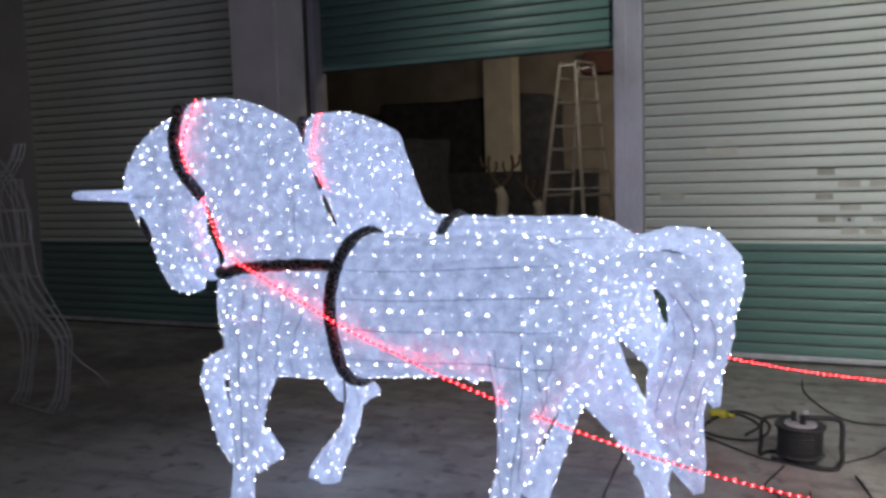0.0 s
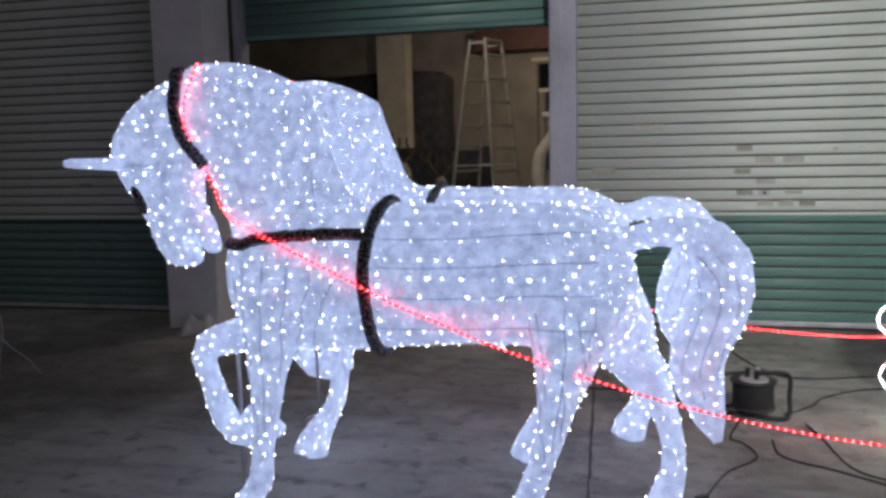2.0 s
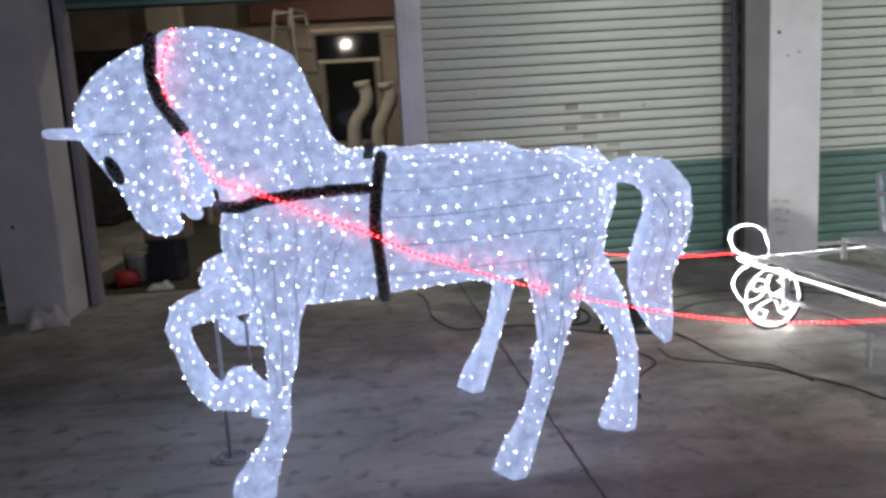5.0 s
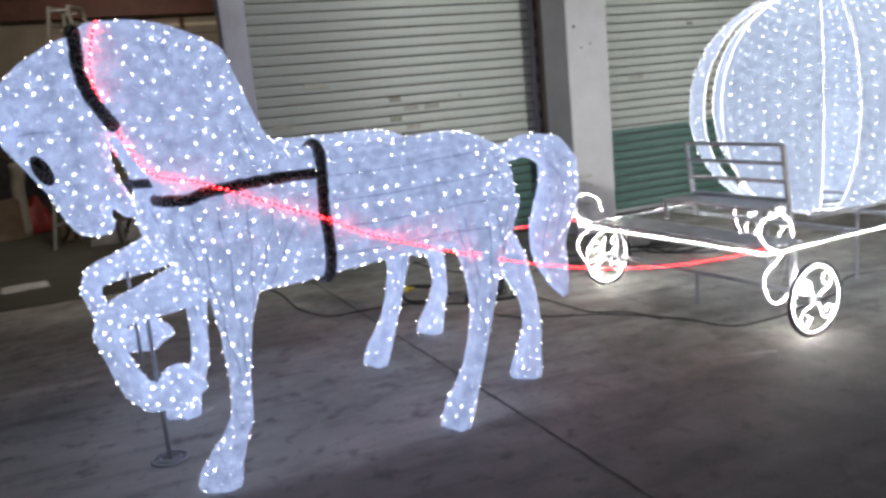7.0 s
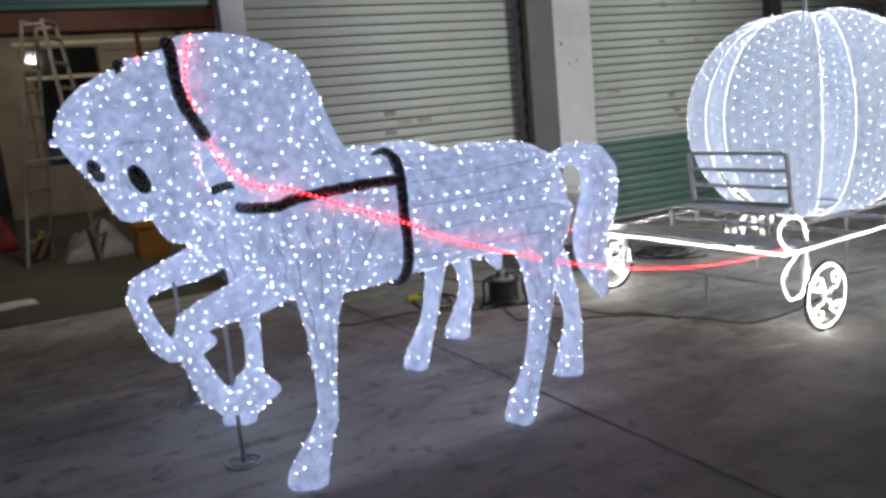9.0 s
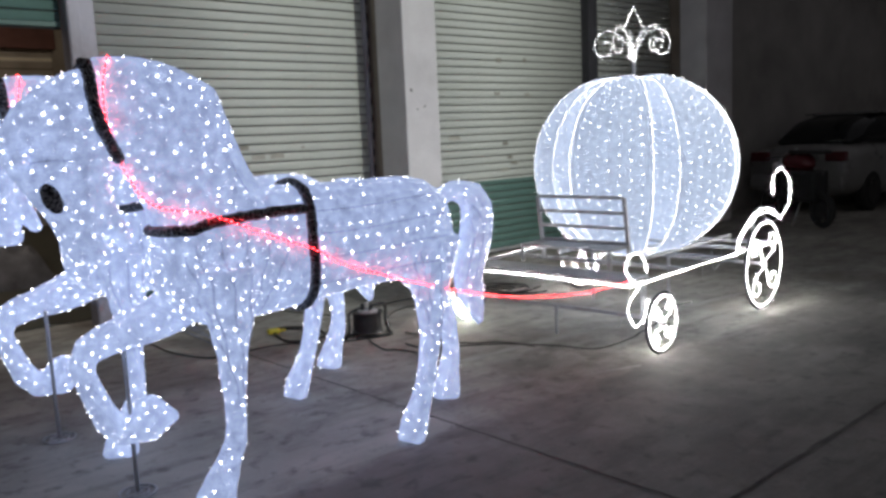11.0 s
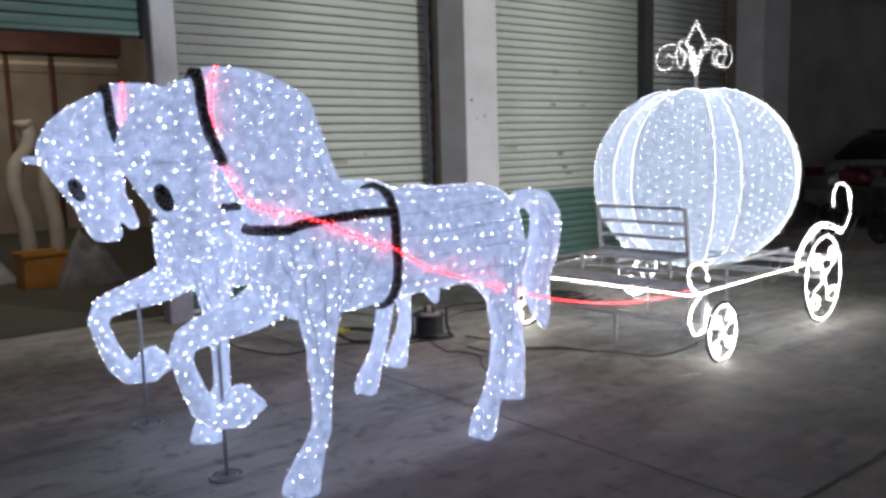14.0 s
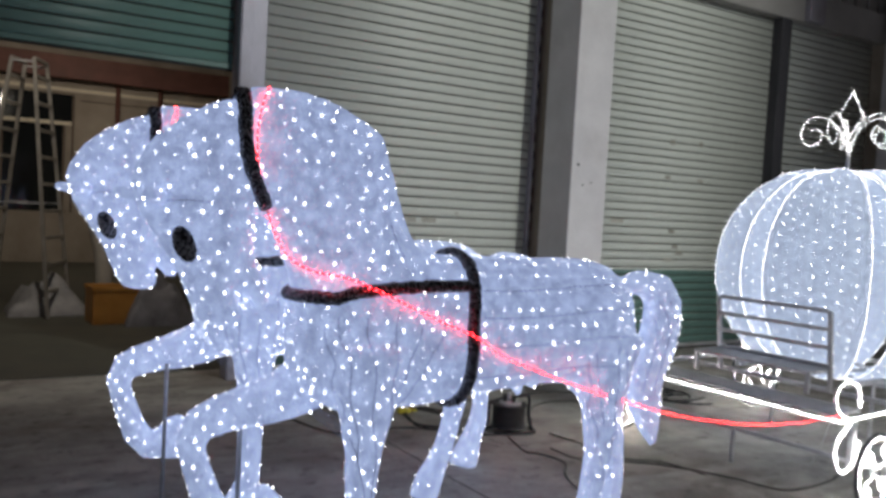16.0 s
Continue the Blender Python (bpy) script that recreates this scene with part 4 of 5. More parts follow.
# ---- the pumpkin coach ----
CART = pose(1.01, 3.485, 0, 0, 0, 5.0)
HOOKS = [CART @ Vector((-0.31, -0.875, 0.575)), CART @ Vector((-0.34, 0.875, 0.575))]
build_horse(0, 0, 0, False)
build_horse(*OFFSET, 1, True)

coach = root("carriage", CART, "galvanised coach frame edged with white rope light", "coach")


def bar(name, p, q, half, parent, mat=None):
    """A square steel tube between two points."""
    p, q = Vector(p), Vector(q)
    way = (q - p).normalized()
    u = (way.cross(Z) if abs(way.z) < 0.9 else way.cross(X)).normalized()
    v = way.cross(u)
    bm = bmesh.new()
    add_loft(bm, [[c + u * half * a + v * half * b for a, b in ((-1, -0.8), (-0.8, -1), (0.8, -1), (1, -0.8), (1, 0.8), (0.8, 1), (-0.8, 1), (-1, 0.8))] for c in (p, q)])
    bmesh.ops.recalc_face_normals(bm, faces=bm.faces)
    return part(name, bm, mat or M_STEEL, parent)


HW, DZ = 0.86, 0.545

for s in (-1, 1):
    bar("side_rail", (-0.30, s * HW, DZ - 0.017), (2.3, s * HW, DZ - 0.017), 0.011, coach)
    bar("front_leg", (0.0, s * 0.80, 0.20), (0.0, s * 0.80, DZ - 0.05), 0.018, coach)
    bar("rear_leg", (1.8, s * 0.80, 0.36), (1.8, s * 0.80, DZ - 0.05), 0.018, coach)
bar("front_bar", (-0.30, -HW + 0.02, DZ - 0.017), (-0.30, HW - 0.02, DZ - 0.017), 0.011, coach)
bar("rear_bar", (2.3, -HW + 0.02, DZ - 0.03), (2.3, HW - 0.02, DZ - 0.03), 0.018, coach)
for x in (0.62, 1.25, 1.85):
    bar("cross_bar", (x, -HW + 0.02, DZ - 0.03), (x, HW - 0.02, DZ - 0.03), 0.016, coach)
for y in (-0.42, 0.42):
    bar("long_bar", (0.64, y, DZ + 0.02), (2.28, y, DZ + 0.02), 0.016, coach)
bar("axle", (0, -0.93, 0.245), (0, 0.93, 0.245), 0.012, coach)
bar("axle", (1.8, -0.93, 0.40), (1.8, 0.93, 0.40), 0.012, coach)
bar("prop", (0.03, 0.015, 0.0), (0.03, 0.015, 0.235), 0.011, coach)
for y in (-0.3, 0.5):
    bar("prop", (1.3, y, 0.0), (1.3, y, DZ - 0.05), 0.010, coach)
for k in range(5):
    x = -0.21 + k * 0.062
    part("foot_slat", box(x, x + 0.042, -0.80, 0.80, DZ - 0.012, DZ + 0.006, 0.004), M_STEEL, coach)
RZ, RO = DZ - 0.009, 0.0155        # the rope runs along the outer face of the rails
ropes = [[(-0.30 - RO, -HW, RZ), (-0.30 - RO, -0.3, RZ + 0.003), (-0.30 - RO, 0.3, RZ + 0.003), (-0.30 - RO, HW, RZ)]]
for s in (-1, 1):
    ropes.append([(-0.30, s * (HW + RO), RZ), (0.4, s * (HW + RO), RZ), (1.2, s * (HW + RO), RZ), (2.3, s * (HW + RO), RZ)])
for r in ropes:
    rope(coach, r, ROPE_R, 0.030, ("rope_light", "bead_lamp"), (M_ROPE, M_BEAD), 4)
HOOK = [(-0.10, 0.615), (-0.14, 0.72), (-0.25, 0.765), (-0.36, 0.73), (-0.37, 0.645), (-0.30, 0.575), (-0.20, 0.52), (-0.32, 0.44), (-0.35, 0.355), (-0.27, 0.24), (-0.14, 0.27), (-0.08, 0.405)]
CURL = [(1.42, 0.545), (1.46, 0.65), (1.66, 0.79), (1.90, 0.865), (2.14, 0.845), (2.40, 0.76), (2.56, 0.86), (2.57, 1.07), (2.37, 1.21), (2.19, 1.13), (2.19, 0.99)]
for s in (-1, 1):
    part("scroll_bar", tube(smooth_path([(x, s * (HW + 0.012), z) for x, z in HOOK], 6), 0.006, 8), M_STEEL, coach, smooth=True)
    rope(coach, [(x, s * (HW + 0.012) - 0.014, z) for x, z in HOOK], ROPE_R, 0.027, ("front_scroll", "bead_lamp"), (M_ROPE, M_BEAD), 6)
    rope(coach, [(x, s * (HW + 0.01), z) for x, z in CURL], ROPE_R, 0.030, ("rear_scroll", "bead_lamp"), (M_ROPE, M_BEAD), 7)
    rope(coach, [(x + 0.012, s * (HW + 0.01), z - 0.038) for x, z in CURL[:6]], ROPE_R, 0.030, ("rear_scroll", "bead_lamp"), (M_ROPE, M_BEAD), 7)
    bar("stay", (1.80, s * (HW - 0.01), DZ), (1.80, s * (HW - 0.01), 0.82), 0.010, coach)


def wheel(x, s, r):
    """A wheel: dark outer hoop, lit rim and four lit scrolls round the hub."""
    w = part("wheel", tube([(x + r * math.cos(a), s * 0.95, r + r * math.sin(a)) for a in (2 * math.pi * k / 48 for k in range(48))], 0.0105, 8, True), M_POST, coach, "coach wheel of white rope light", True)
    ri = r - 0.026
    y = s * (0.95 + 0.008)
    rope(w, [(x + ri * math.cos(a), y, r + ri * math.sin(a)) for a in (2 * math.pi * k / 24 for k in range(24))], ROPE_R, 0.030, ("rim_light", "bead_lamp"), (M_ROPE, M_BEAD), 3, True)
    for k in range(4):
        a0 = math.pi / 2 * k + math.pi / 4
        pts = []
        for j in range(15):       # a spiral from the hub out to a curled end
            t = j / 14
            if t < 0.4:
                rr, aa = r * (0.06 + 1.35 * t), a0 - 0.35 * math.sin(t / 0.4 * 1.5)
                px, pz = rr * math.cos(aa), rr * math.sin(aa)
            else:
                u = (t - 0.4) / 0.6
                c = r * 0.62
                ca = (c * math.cos(a0 + 0.12), c * math.sin(a0 + 0.12))
                q = a0 - 1.15 + 5.2 * u
                rad = r * 0.21 * (1 - 0.45 * u)
                px, pz = ca[0] + rad * math.cos(q), ca[1] + rad * math.sin(q)
            pts.append((x + px, y, r + pz))
        rope(w, pts, ROPE_R, 0.030, ("scroll_light", "bead_lamp"), (M_ROPE, M_BEAD), 3)
    part("hub", cylinder((x, s * 0.93, r), (x, s * 0.975, r), 0.022, 14), M_STEEL, w)


for s in (-1, 1):
    wheel(0.0, s, 0.225)
    wheel(1.80, s, 0.395)

# driver's bench of steel tube
bench = root("coach_bench", CART @ pose(0.0, 0.06, DZ + 0.006), "bare galvanised steel bench with a barred backrest", "bench")
for y in (-0.465, 0.39):
    bar("post", (0.47, y, -0.02), (0.395, y, 0.535), 0.014, bench)
    bar("leg", (0.17, y, 0.0), (0.17, y, 0.125), 0.014, bench)
for z in (0.16, 0.285, 0.41, 0.535):
    bar("back_bar", (0.467 - 0.135 * z, -0.45, z), (0.467 - 0.135 * z, 0.375, z), 0.013, bench)
for k in range(5):
    part("seat_slat", box(0.155 + k * 0.062, 0.155 + k * 0.062 + 0.05, -0.48, 0.405, 0.126, 0.15, 0.005), M_STEEL, bench)

# the pumpkin: six bulging lit panels with open slots between them
PUMP = CART @ pose(1.30, 0.03, 0)
pumpkin = root("pumpkin", PUMP, "round white lit pumpkin body of netting panels on the coach", "light sculpture")
PZ, PR, PH = 1.30, 0.885, 0.80


def pump_point(az, v, k=1.0):
    """A place on the pumpkin: angle round it, -1 to 1 from bottom to top."""
    t = v * math.pi / 2
    r = PR * k * math.copysign(abs(math.cos(t)) ** 0.82, 1)
    z = PZ + PH * k * math.sin(t) * (1 - 0.02 * math.cos(t))
    dip = 0.05 * math.exp(-(r / 0.22) ** 2) * (1 if v > 0 else -0.2)
    return Vector((r * math.cos(az), r * math.sin(az), z - dip))


def netting(name, a0, a1, mat, bulge):
    """A strip of the pumpkin's netting between two angles."""
    bm = bmesh.new()
    nu, nv = 12, 26
    grid = [[bm.verts.new(pump_point(a0 + (a1 - a0) * i / nu, -0.97 + 1.95 * j / nv, 1 + bulge * math.sin(math.pi * i / nu))) for j in range(nv + 1)] for i in range(nu + 1)]
    for i in range(nu):
        for j in range(nv):
            f = bm.faces.new((grid[i][j], grid[i + 1][j], grid[i + 1][j + 1], grid[i][j + 1]))
            f.smooth = True
    bmesh.ops.solidify(bm, geom=bm.faces[:], thickness=0.012)
    return part(name, bm, mat, pumpkin)


START = math.radians(174)
for k in range(6):
    a0, a1 = START + k * math.pi / 3, START + k * math.pi / 3 + math.radians(46)
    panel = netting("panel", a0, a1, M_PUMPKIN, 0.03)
    lamps = []
    rr = random.Random(60 + k)
    for i in range(1, 8):
        for j in range(28):
            v = -0.9 + 1.8 * (j + 0.5 * (i % 2)) / 28
            wide = math.cos(v * math.pi / 2)
            if rr.random() > 0.35 + 0.75 * wide:
                continue
            az = a0 + (a1 - a0) * (i / 8 + rr.uniform(-0.012, 0.012))
            bulge = 1 + 0.03 * math.sin(math.pi * i / 8)
            p, q = pump_point(az, v, bulge), pump_point(az, v, bulge - 0.018)
            out = (p - Vector((0, 0, PZ))).normalized()
            lamps += [(p, out), (q, -out)]
    bl = new("bulb", lamp_mesh(lamps, 0.0030, 70 + k, [M_LED], sizes=(0.6, 0.75, 0.9, 1.0, 1.1)))
    bl.parent = panel
    tagged(bl, kind="stuff")
    for a in (a0, a1):
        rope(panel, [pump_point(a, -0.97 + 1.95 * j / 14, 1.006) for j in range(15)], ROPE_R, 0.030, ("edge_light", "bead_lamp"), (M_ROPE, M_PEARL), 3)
bar("stem", (0, 0, PZ + PH - 0.08), (0, 0, PZ + PH + 0.14), 0.012, pumpkin)
part("foot_ring", tube([(0.24 * math.cos(a), 0.24 * math.sin(a), DZ + 0.04) for a in (2 * math.pi * k / 32 for k in range(32))], 0.014, 8, True), M_STEEL, pumpkin, smooth=True)

# crown on the pumpkin
crown = root("rope_light_crown", PUMP @ pose(0, 0, PZ + PH + 0.12, 0, 0, -60), "white rope light crown with a diamond and five scrolls", "crown")
for y in (-0.018, 0.018):
    dia = [(0, y, 0.13), (0.085, y, 0.285), (0.0, y, 0.475), (-0.085, y, 0.285)]
    for a, b in zip(dia, dia[1:] + dia[:1]):
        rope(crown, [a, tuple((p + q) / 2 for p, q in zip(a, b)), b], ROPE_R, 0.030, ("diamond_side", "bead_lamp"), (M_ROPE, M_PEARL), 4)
for k in range(5):
    a = radians(26 + 72 * k)
    c, s = math.cos(a), math.sin(a)
    prof = [(0.012, 0.0), (0.022, 0.06), (0.052, 0.14), (0.11, 0.225), (0.19, 0.275), (0.265, 0.28), (0.33, 0.23), (0.352, 0.14), (0.30, 0.06), (0.225, 0.075), (0.197, 0.145), (0.24, 0.195), (0.285, 0.165)]
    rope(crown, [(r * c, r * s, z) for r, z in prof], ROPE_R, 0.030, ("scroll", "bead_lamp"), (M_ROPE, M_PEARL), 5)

# ---- loose things in the yard ----
reel = root("cable_reel", pose(-0.02, 4.66, 0, 0, 0, 14), "black extension cable reel with plugs in its grey socket plate", "cable reel")
part("drum", tube([(0, 0, 0.045), (0, 0, 0.055), (0, 0, 0.06), (0, 0, 0.20), (0, 0, 0.205), (0, 0, 0.215)], [0.13, 0.13, 0.105, 0.105, 0.135, 0.135], 28), M_BLACK, reel)
for k in range(7):
    part("cable_turn", tube([(0.112 * math.cos(a), 0.112 * math.sin(a), 0.075 + 0.018 * k) for a in (2 * math.pi * j / 28 for j in range(28))], 0.0088, 6, True), M_CABLE, reel, smooth=True)
part("socket_plate", cylinder((0, -0.01, 0.2155), (0, -0.01, 0.228), 0.085, 24), M_GREYPLATE, reel)
for px, py in ((-0.03, 0.02), (0.035, 0.03), (0.0, -0.045)):
    part("plug", box(px - 0.014, px + 0.014, py - 0.011, py + 0.011, 0.2285, 0.285, 0.005), M_GREYPLATE if px > 0.02 else M_BLACK, reel)
part("stand_frame", tube(smooth_path([(-0.15, 0.0, 0.012), (0.10, -0.15, 0.012), (0.20, -0.06, 0.02), (0.215, -0.02, 0.10), (0.215, -0.02, 0.22), (0.17, -0.02, 0.255), (0.02, -0.02, 0.26)], 6), 0.014, 8), M_BLACK, reel, smooth=True)
part("stand_frame", tube(smooth_path([(0.15, 0.10, 0.012), (-0.12, 0.13, 0.012), (-0.20, 0.06, 0.02), (-0.205, 0.02, 0.10), (-0.20, 0.02, 0.22), (-0.15, 0.02, 0.25), (-0.02, 0.02, 0.255)], 6), 0.011, 8), M_BLACK, reel, smooth=True)


def cable(points, r=0.0046, label="thin black cable lying on the concrete floor", lift=0.0):
    pts = [(x, y, r + 0.0008 + lift) for x, y in points]
    ob = part("floor_cable", tube(smooth_path(pts, 6), r, 6), M_CABLE, None, "", True)
    return tagged(ob, label, "cable", "cables on the floor")


cable([(-0.10, 4.55), (-0.2, 4.2), (-0.14, 4.12), (-0.10, 3.91), (-0.27, 3.69), (-0.40, 3.37)])
cable([(0.02, 4.2), (0.04, 3.95), (0.3, 3.78), (0.53, 3.58), (0.74, 3.25), (0.84, 2.98), (1.05, 2.93), (1.38, 2.96)])
cable([(-0.60, 5.05), (-0.51, 4.89), (-0.26, 4.66), (-0.16, 4.61)], 0.0055)
cable([(0.03, 6.5), (0.05, 6.09), (0.25, 5.55), (0.55, 5.49), (1.1, 5.6), (1.9, 5.2)], 0.0055)
cable([(-0.55, 5.2), (-0.52, 5.35), (-0.38, 5.52), (-0.19, 5.3), (-0.24, 4.97), (-0.41, 4.92), (-0.56, 5.02), (-0.55, 5.25), (-0.40, 5.45), (-0.25, 5.25), (-0.32, 5.02)], 0.008, "loop of black cable on the concrete floor")
cable([(0.17, 4.66), (0.35, 4.85), (0.50, 5.08), (0.9, 5.3), (1.5, 5.1)])
cable([(-1.45, 6.4), (-1.39, 6.04), (-1.38, 5.46), (-1.24, 5.06), (-0.99, 5.02), (-0.7, 5.0), (-0.5, 4.86)], 0.0055)
cable([(0.25, 4.5), (0.29, 4.28), (0.35, 3.84), (0.54, 3.66), (0.62, 3.36)], 0.005)
cable([(1.4, 2.98), (1.9, 3.1), (2.3, 3.35), (2.7, 3.3)], 0.0055)
cable([(1.7, 5.5), (2.05, 5.35), (2.25, 5.15), (1.95, 5.0), (2.25, 4.95), (2.4, 5.2), (2.1, 5.4), (1.85, 5.15), (2.1, 4.8), (2.3, 4.73)], 0.008, "tangle of black cable on the concrete floor")
cable([(1.85, 5.3), (2.15, 5.05), (2.35, 5.1), (2.2, 5.45), (1.95, 5.25), (2.0, 4.85), (2.4, 4.9)], 0.008, "tangle of black cable on the concrete floor", 0.014)
for pts in ([(1.62, -0.55, 0.52), (1.63, -0.56, 0.38), (1.69, -0.55, 0.33), (1.76, -0.56, 0.38), (1.77, -0.58, 0.52)], [(1.30, -0.62, 0.52), (1.31, -0.62, 0.42), (1.33, -0.61, 0.34), (1.35, -0.61, 0.30)], [(0.30, -0.55, 0.52), (0.31, -0.50, 0.36), (0.30, -0.46, 0.20), (0.34, -0.38, 0.06), (0.42, -0.30, 0.006)]):
    ob = part("hanging_cable", tube(smooth_path([CART @ Vector(q) for q in pts], 6), 0.0032, 6), M_WIRE, None, "", True)
    tagged(ob, "thin pale cable hanging under the coach", "cable", "cables under the coach")
clamp = root("cable_plug", pose(-0.42, 3.33, 0, 0, 0, 30), "small black cable plug lying on the floor", "plug")
part("body", box(-0.03, 0.03, -0.018, 0.018, 0.0005, 0.028, 0.006), M_BLACK, clamp)
part("pin", box(0.03, 0.05, -0.008, 0.008, 0.008, 0.018, 0.002), M_STEEL, clamp)
yellow = root("yellow_plug", pose(-0.50, 5.38, 0, 0, 0, -15), "yellow plastic plug with a cable end", "plug")
part("body", box(-0.06, 0.05, -0.028, 0.028, 0.0005, 0.05, 0.014), M_YELLOW, yellow)
part("sleeve", tube([(0.05, 0, 0.025), (0.10, 0.01, 0.02)], [0.016, 0.009], 10), M_YELLOW, yellow)


def crumple(name, place, size, height, mat, label, category, seed, turn=0):
    """A crumpled sheet or sack with folds."""
    bm = bmesh.new()
    n = 18
    bmesh.ops.create_grid(bm, x_segments=n, y_segments=n, size=0.5)
    for v in bm.verts:
        r = max(abs(v.co.x), abs(v.co.y)) * 2
        p = Vector((v.co.x * 3 + seed, v.co.y * 3, seed * 1.7))
        bulge = max(0.0, 1 - r ** 2.2)
        z = bulge * (0.75 + 0.5 * noise.noise(p * 1.2)) + 0.16 * abs(noise.noise(p * 3.1)) * (0.3 + bulge)
        wob = 1 + 0.28 * noise.noise((math.atan2(v.co.y, v.co.x) * 1.2, seed, 0))
        v.co = Vector((v.co.x * size[0] * wob, v.co.y * size[1] * wob, max(0.0, z) * height + 0.004))
    bmesh.ops.solidify(bm, geom=bm.faces[:], thickness=0.003)
    ob = part(name, bm, mat, None, "", True)
    ob.matrix_world = pose(*place, 0, 0, turn)
    return tagged(ob, label, category)


crumple("plastic_bag", (-4.66, 6.22, 0), (0.34, 0.26), 0.20, M_RAG, "crumpled pale plastic bag at the foot of the pillar", "bag", 3.0, 25)
crumple("sack", (-1.38, 10.25, 0), (0.85, 0.7), 0.72, M_SACKPALE, "full blue grey sack beside an orange crate", "sack", 5.0)
crumple("sack", (-2.55, 11.2, 0), (0.9, 0.6), 0.55, M_SHEET, "dusty grey heap of plastic sheet inside the workshop", "sheet", 8.0)
crumple("paper_sheet", (-3.62, 8.48, 0.012), (0.46, 0.36), 0.03, M_RAG, "flat pale paper sheet on the workshop floor", "paper", 9.0, 12)
crumple("plastic_bag", (-4.25, 8.35, 0.012), (0.35, 0.2), 0.16, M_RAG, "pale folded plastic sheet on the workshop floor", "bag", 12.0, -20)

crumple("plastic_scrap", (-4.02, 7.45, 0.012), (0.26, 0.15), 0.09, M_RAG, "small pale scrap of plastic on the workshop floor", "scrap", 15.0, 10)
crumple("sack", (-3.80, 13.6, 0.012), (0.5, 0.4), 0.62, M_RED, "red bag among the stored goods", "bag", 17.0)


def carton(place, size, turn, label):
    """A closed cardboard box with folded flaps and a strip of tape."""
    ob = root("cardboard_box", pose(*place, 0, 0, turn), label, "box", "boxes in the workshop")
    w, d, h = size
    part("body", box(-w / 2, w / 2, -d / 2, d / 2, 0, h, 0.008), M_CARD, ob)
    for s in (-1, 1):
        part("flap", box(-w / 2 + 0.004, w / 2 - 0.004, min(s * 0.004, s * d / 2), max(s * 0.004, s * d / 2), h + 0.0005, h + 0.005, 0.001), M_CARD, ob)
    part("tape", box(-w / 2 + 0.01, w / 2 - 0.01, -0.028, 0.028, h + 0.0055, h + 0.0065), M_TUBE, ob)
    return ob


tub = root("storage_tub", pose(-4.05, 8.02, 0.012, 0, 0, -8), "dark blue plastic tub with ribs under a cardboard box", "tub")
part("body", box(-0.17, 0.17, -0.15, 0.15, 0, 0.42, 0.03), M_NAVY, tub)
part("rim", box(-0.185, 0.185, -0.165, 0.165, 0.42, 0.45, 0.008), M_NAVY, tub)
for k in range(5):
    part("rib", box(-0.14 + 0.065 * k, -0.12 + 0.065 * k, -0.16, -0.148, 0.04, 0.40, 0.004), M_NAVY, tub)
carton((-4.02, 8.02, 0.4625), (0.44, 0.32, 0.50), -6, "brown cardboard box standing on a dark plastic tub")
carton((-4.25, 13.05, 0.012), (0.56, 0.42, 0.60), 8, "brown cardboard box on the workshop floor")
carton((-3.26, 11.95, 0.012), (0.27, 0.24, 0.25), 4, "small cardboard box with a yellow can on it")
can2 = root("yellow_can", pose(-3.24, 11.93, 0.269), "small yellow can on a cardboard box", "can")
part("body", tube([(0, 0, 0), (0, 0, 0.006), (0, 0, 0.11), (0, 0, 0.116)], [0.06, 0.064, 0.064, 0.058], 18), M_YELLOW, can2, smooth=True)
part("lid", cylinder((0, 0, 0.1165), (0, 0, 0.125), 0.052, 18), M_GREYPLATE, can2)

drain = root("drain_pipe", pose(-4.60, 6.62, 0), "pale plastic drain pipe running down the pillar", "pipe")
part("pipe", tube(smooth_path([(0, 0, 4.4), (0, 0, 3.0), (0.0, 0, 1.2), (0.0, 0.0, 0.30), (0.01, -0.05, 0.16), (-0.01, -0.12, 0.07)], 6), 0.042, 14), M_PILLAR, drain, smooth=True)
for z in (0.9, 2.2, 3.4):
    part("clip", tube([(0, 0, z), (0, 0, z + 0.04)], 0.047, 14), M_STEEL, drain)

bucket = root("bucket", pose(-4.41, 8.10, 0.012), "grey plastic bucket inside the workshop door", "bucket")
part("body", tube([(0, 0, 0), (0, 0, 0.27), (0, 0, 0.275), (0, 0, 0.285), (0, 0, 0.28), (0, 0, 0.03)], [0.105, 0.145, 0.152, 0.152, 0.140, 0.10], 24), M_GREYPLATE, bucket, smooth=True)
part("handle", tube(smooth_path([(-0.15, 0, 0.26), (-0.10, -0.06, 0.36), (0, -0.08, 0.39), (0.10, -0.06, 0.36), (0.15, 0, 0.26)], 5), 0.005, 6), M_STEEL, bucket, smooth=True)
can = root("paint_can", pose(-4.42, 7.72, 0.012, 0, 90, 20) @ pose(-0.09, 0, 0), "red plastic can lying on the workshop floor", "can")
part("body", tube([(0, 0, -0.11), (0, 0, -0.105), (0, 0, 0.105), (0, 0, 0.11)], [0.082, 0.09, 0.09, 0.082], 22), M_RED, can, smooth=True)
part("cap", cylinder((0, 0, 0.1105), (0, 0, 0.13), 0.035, 16), M_BLACK, can)

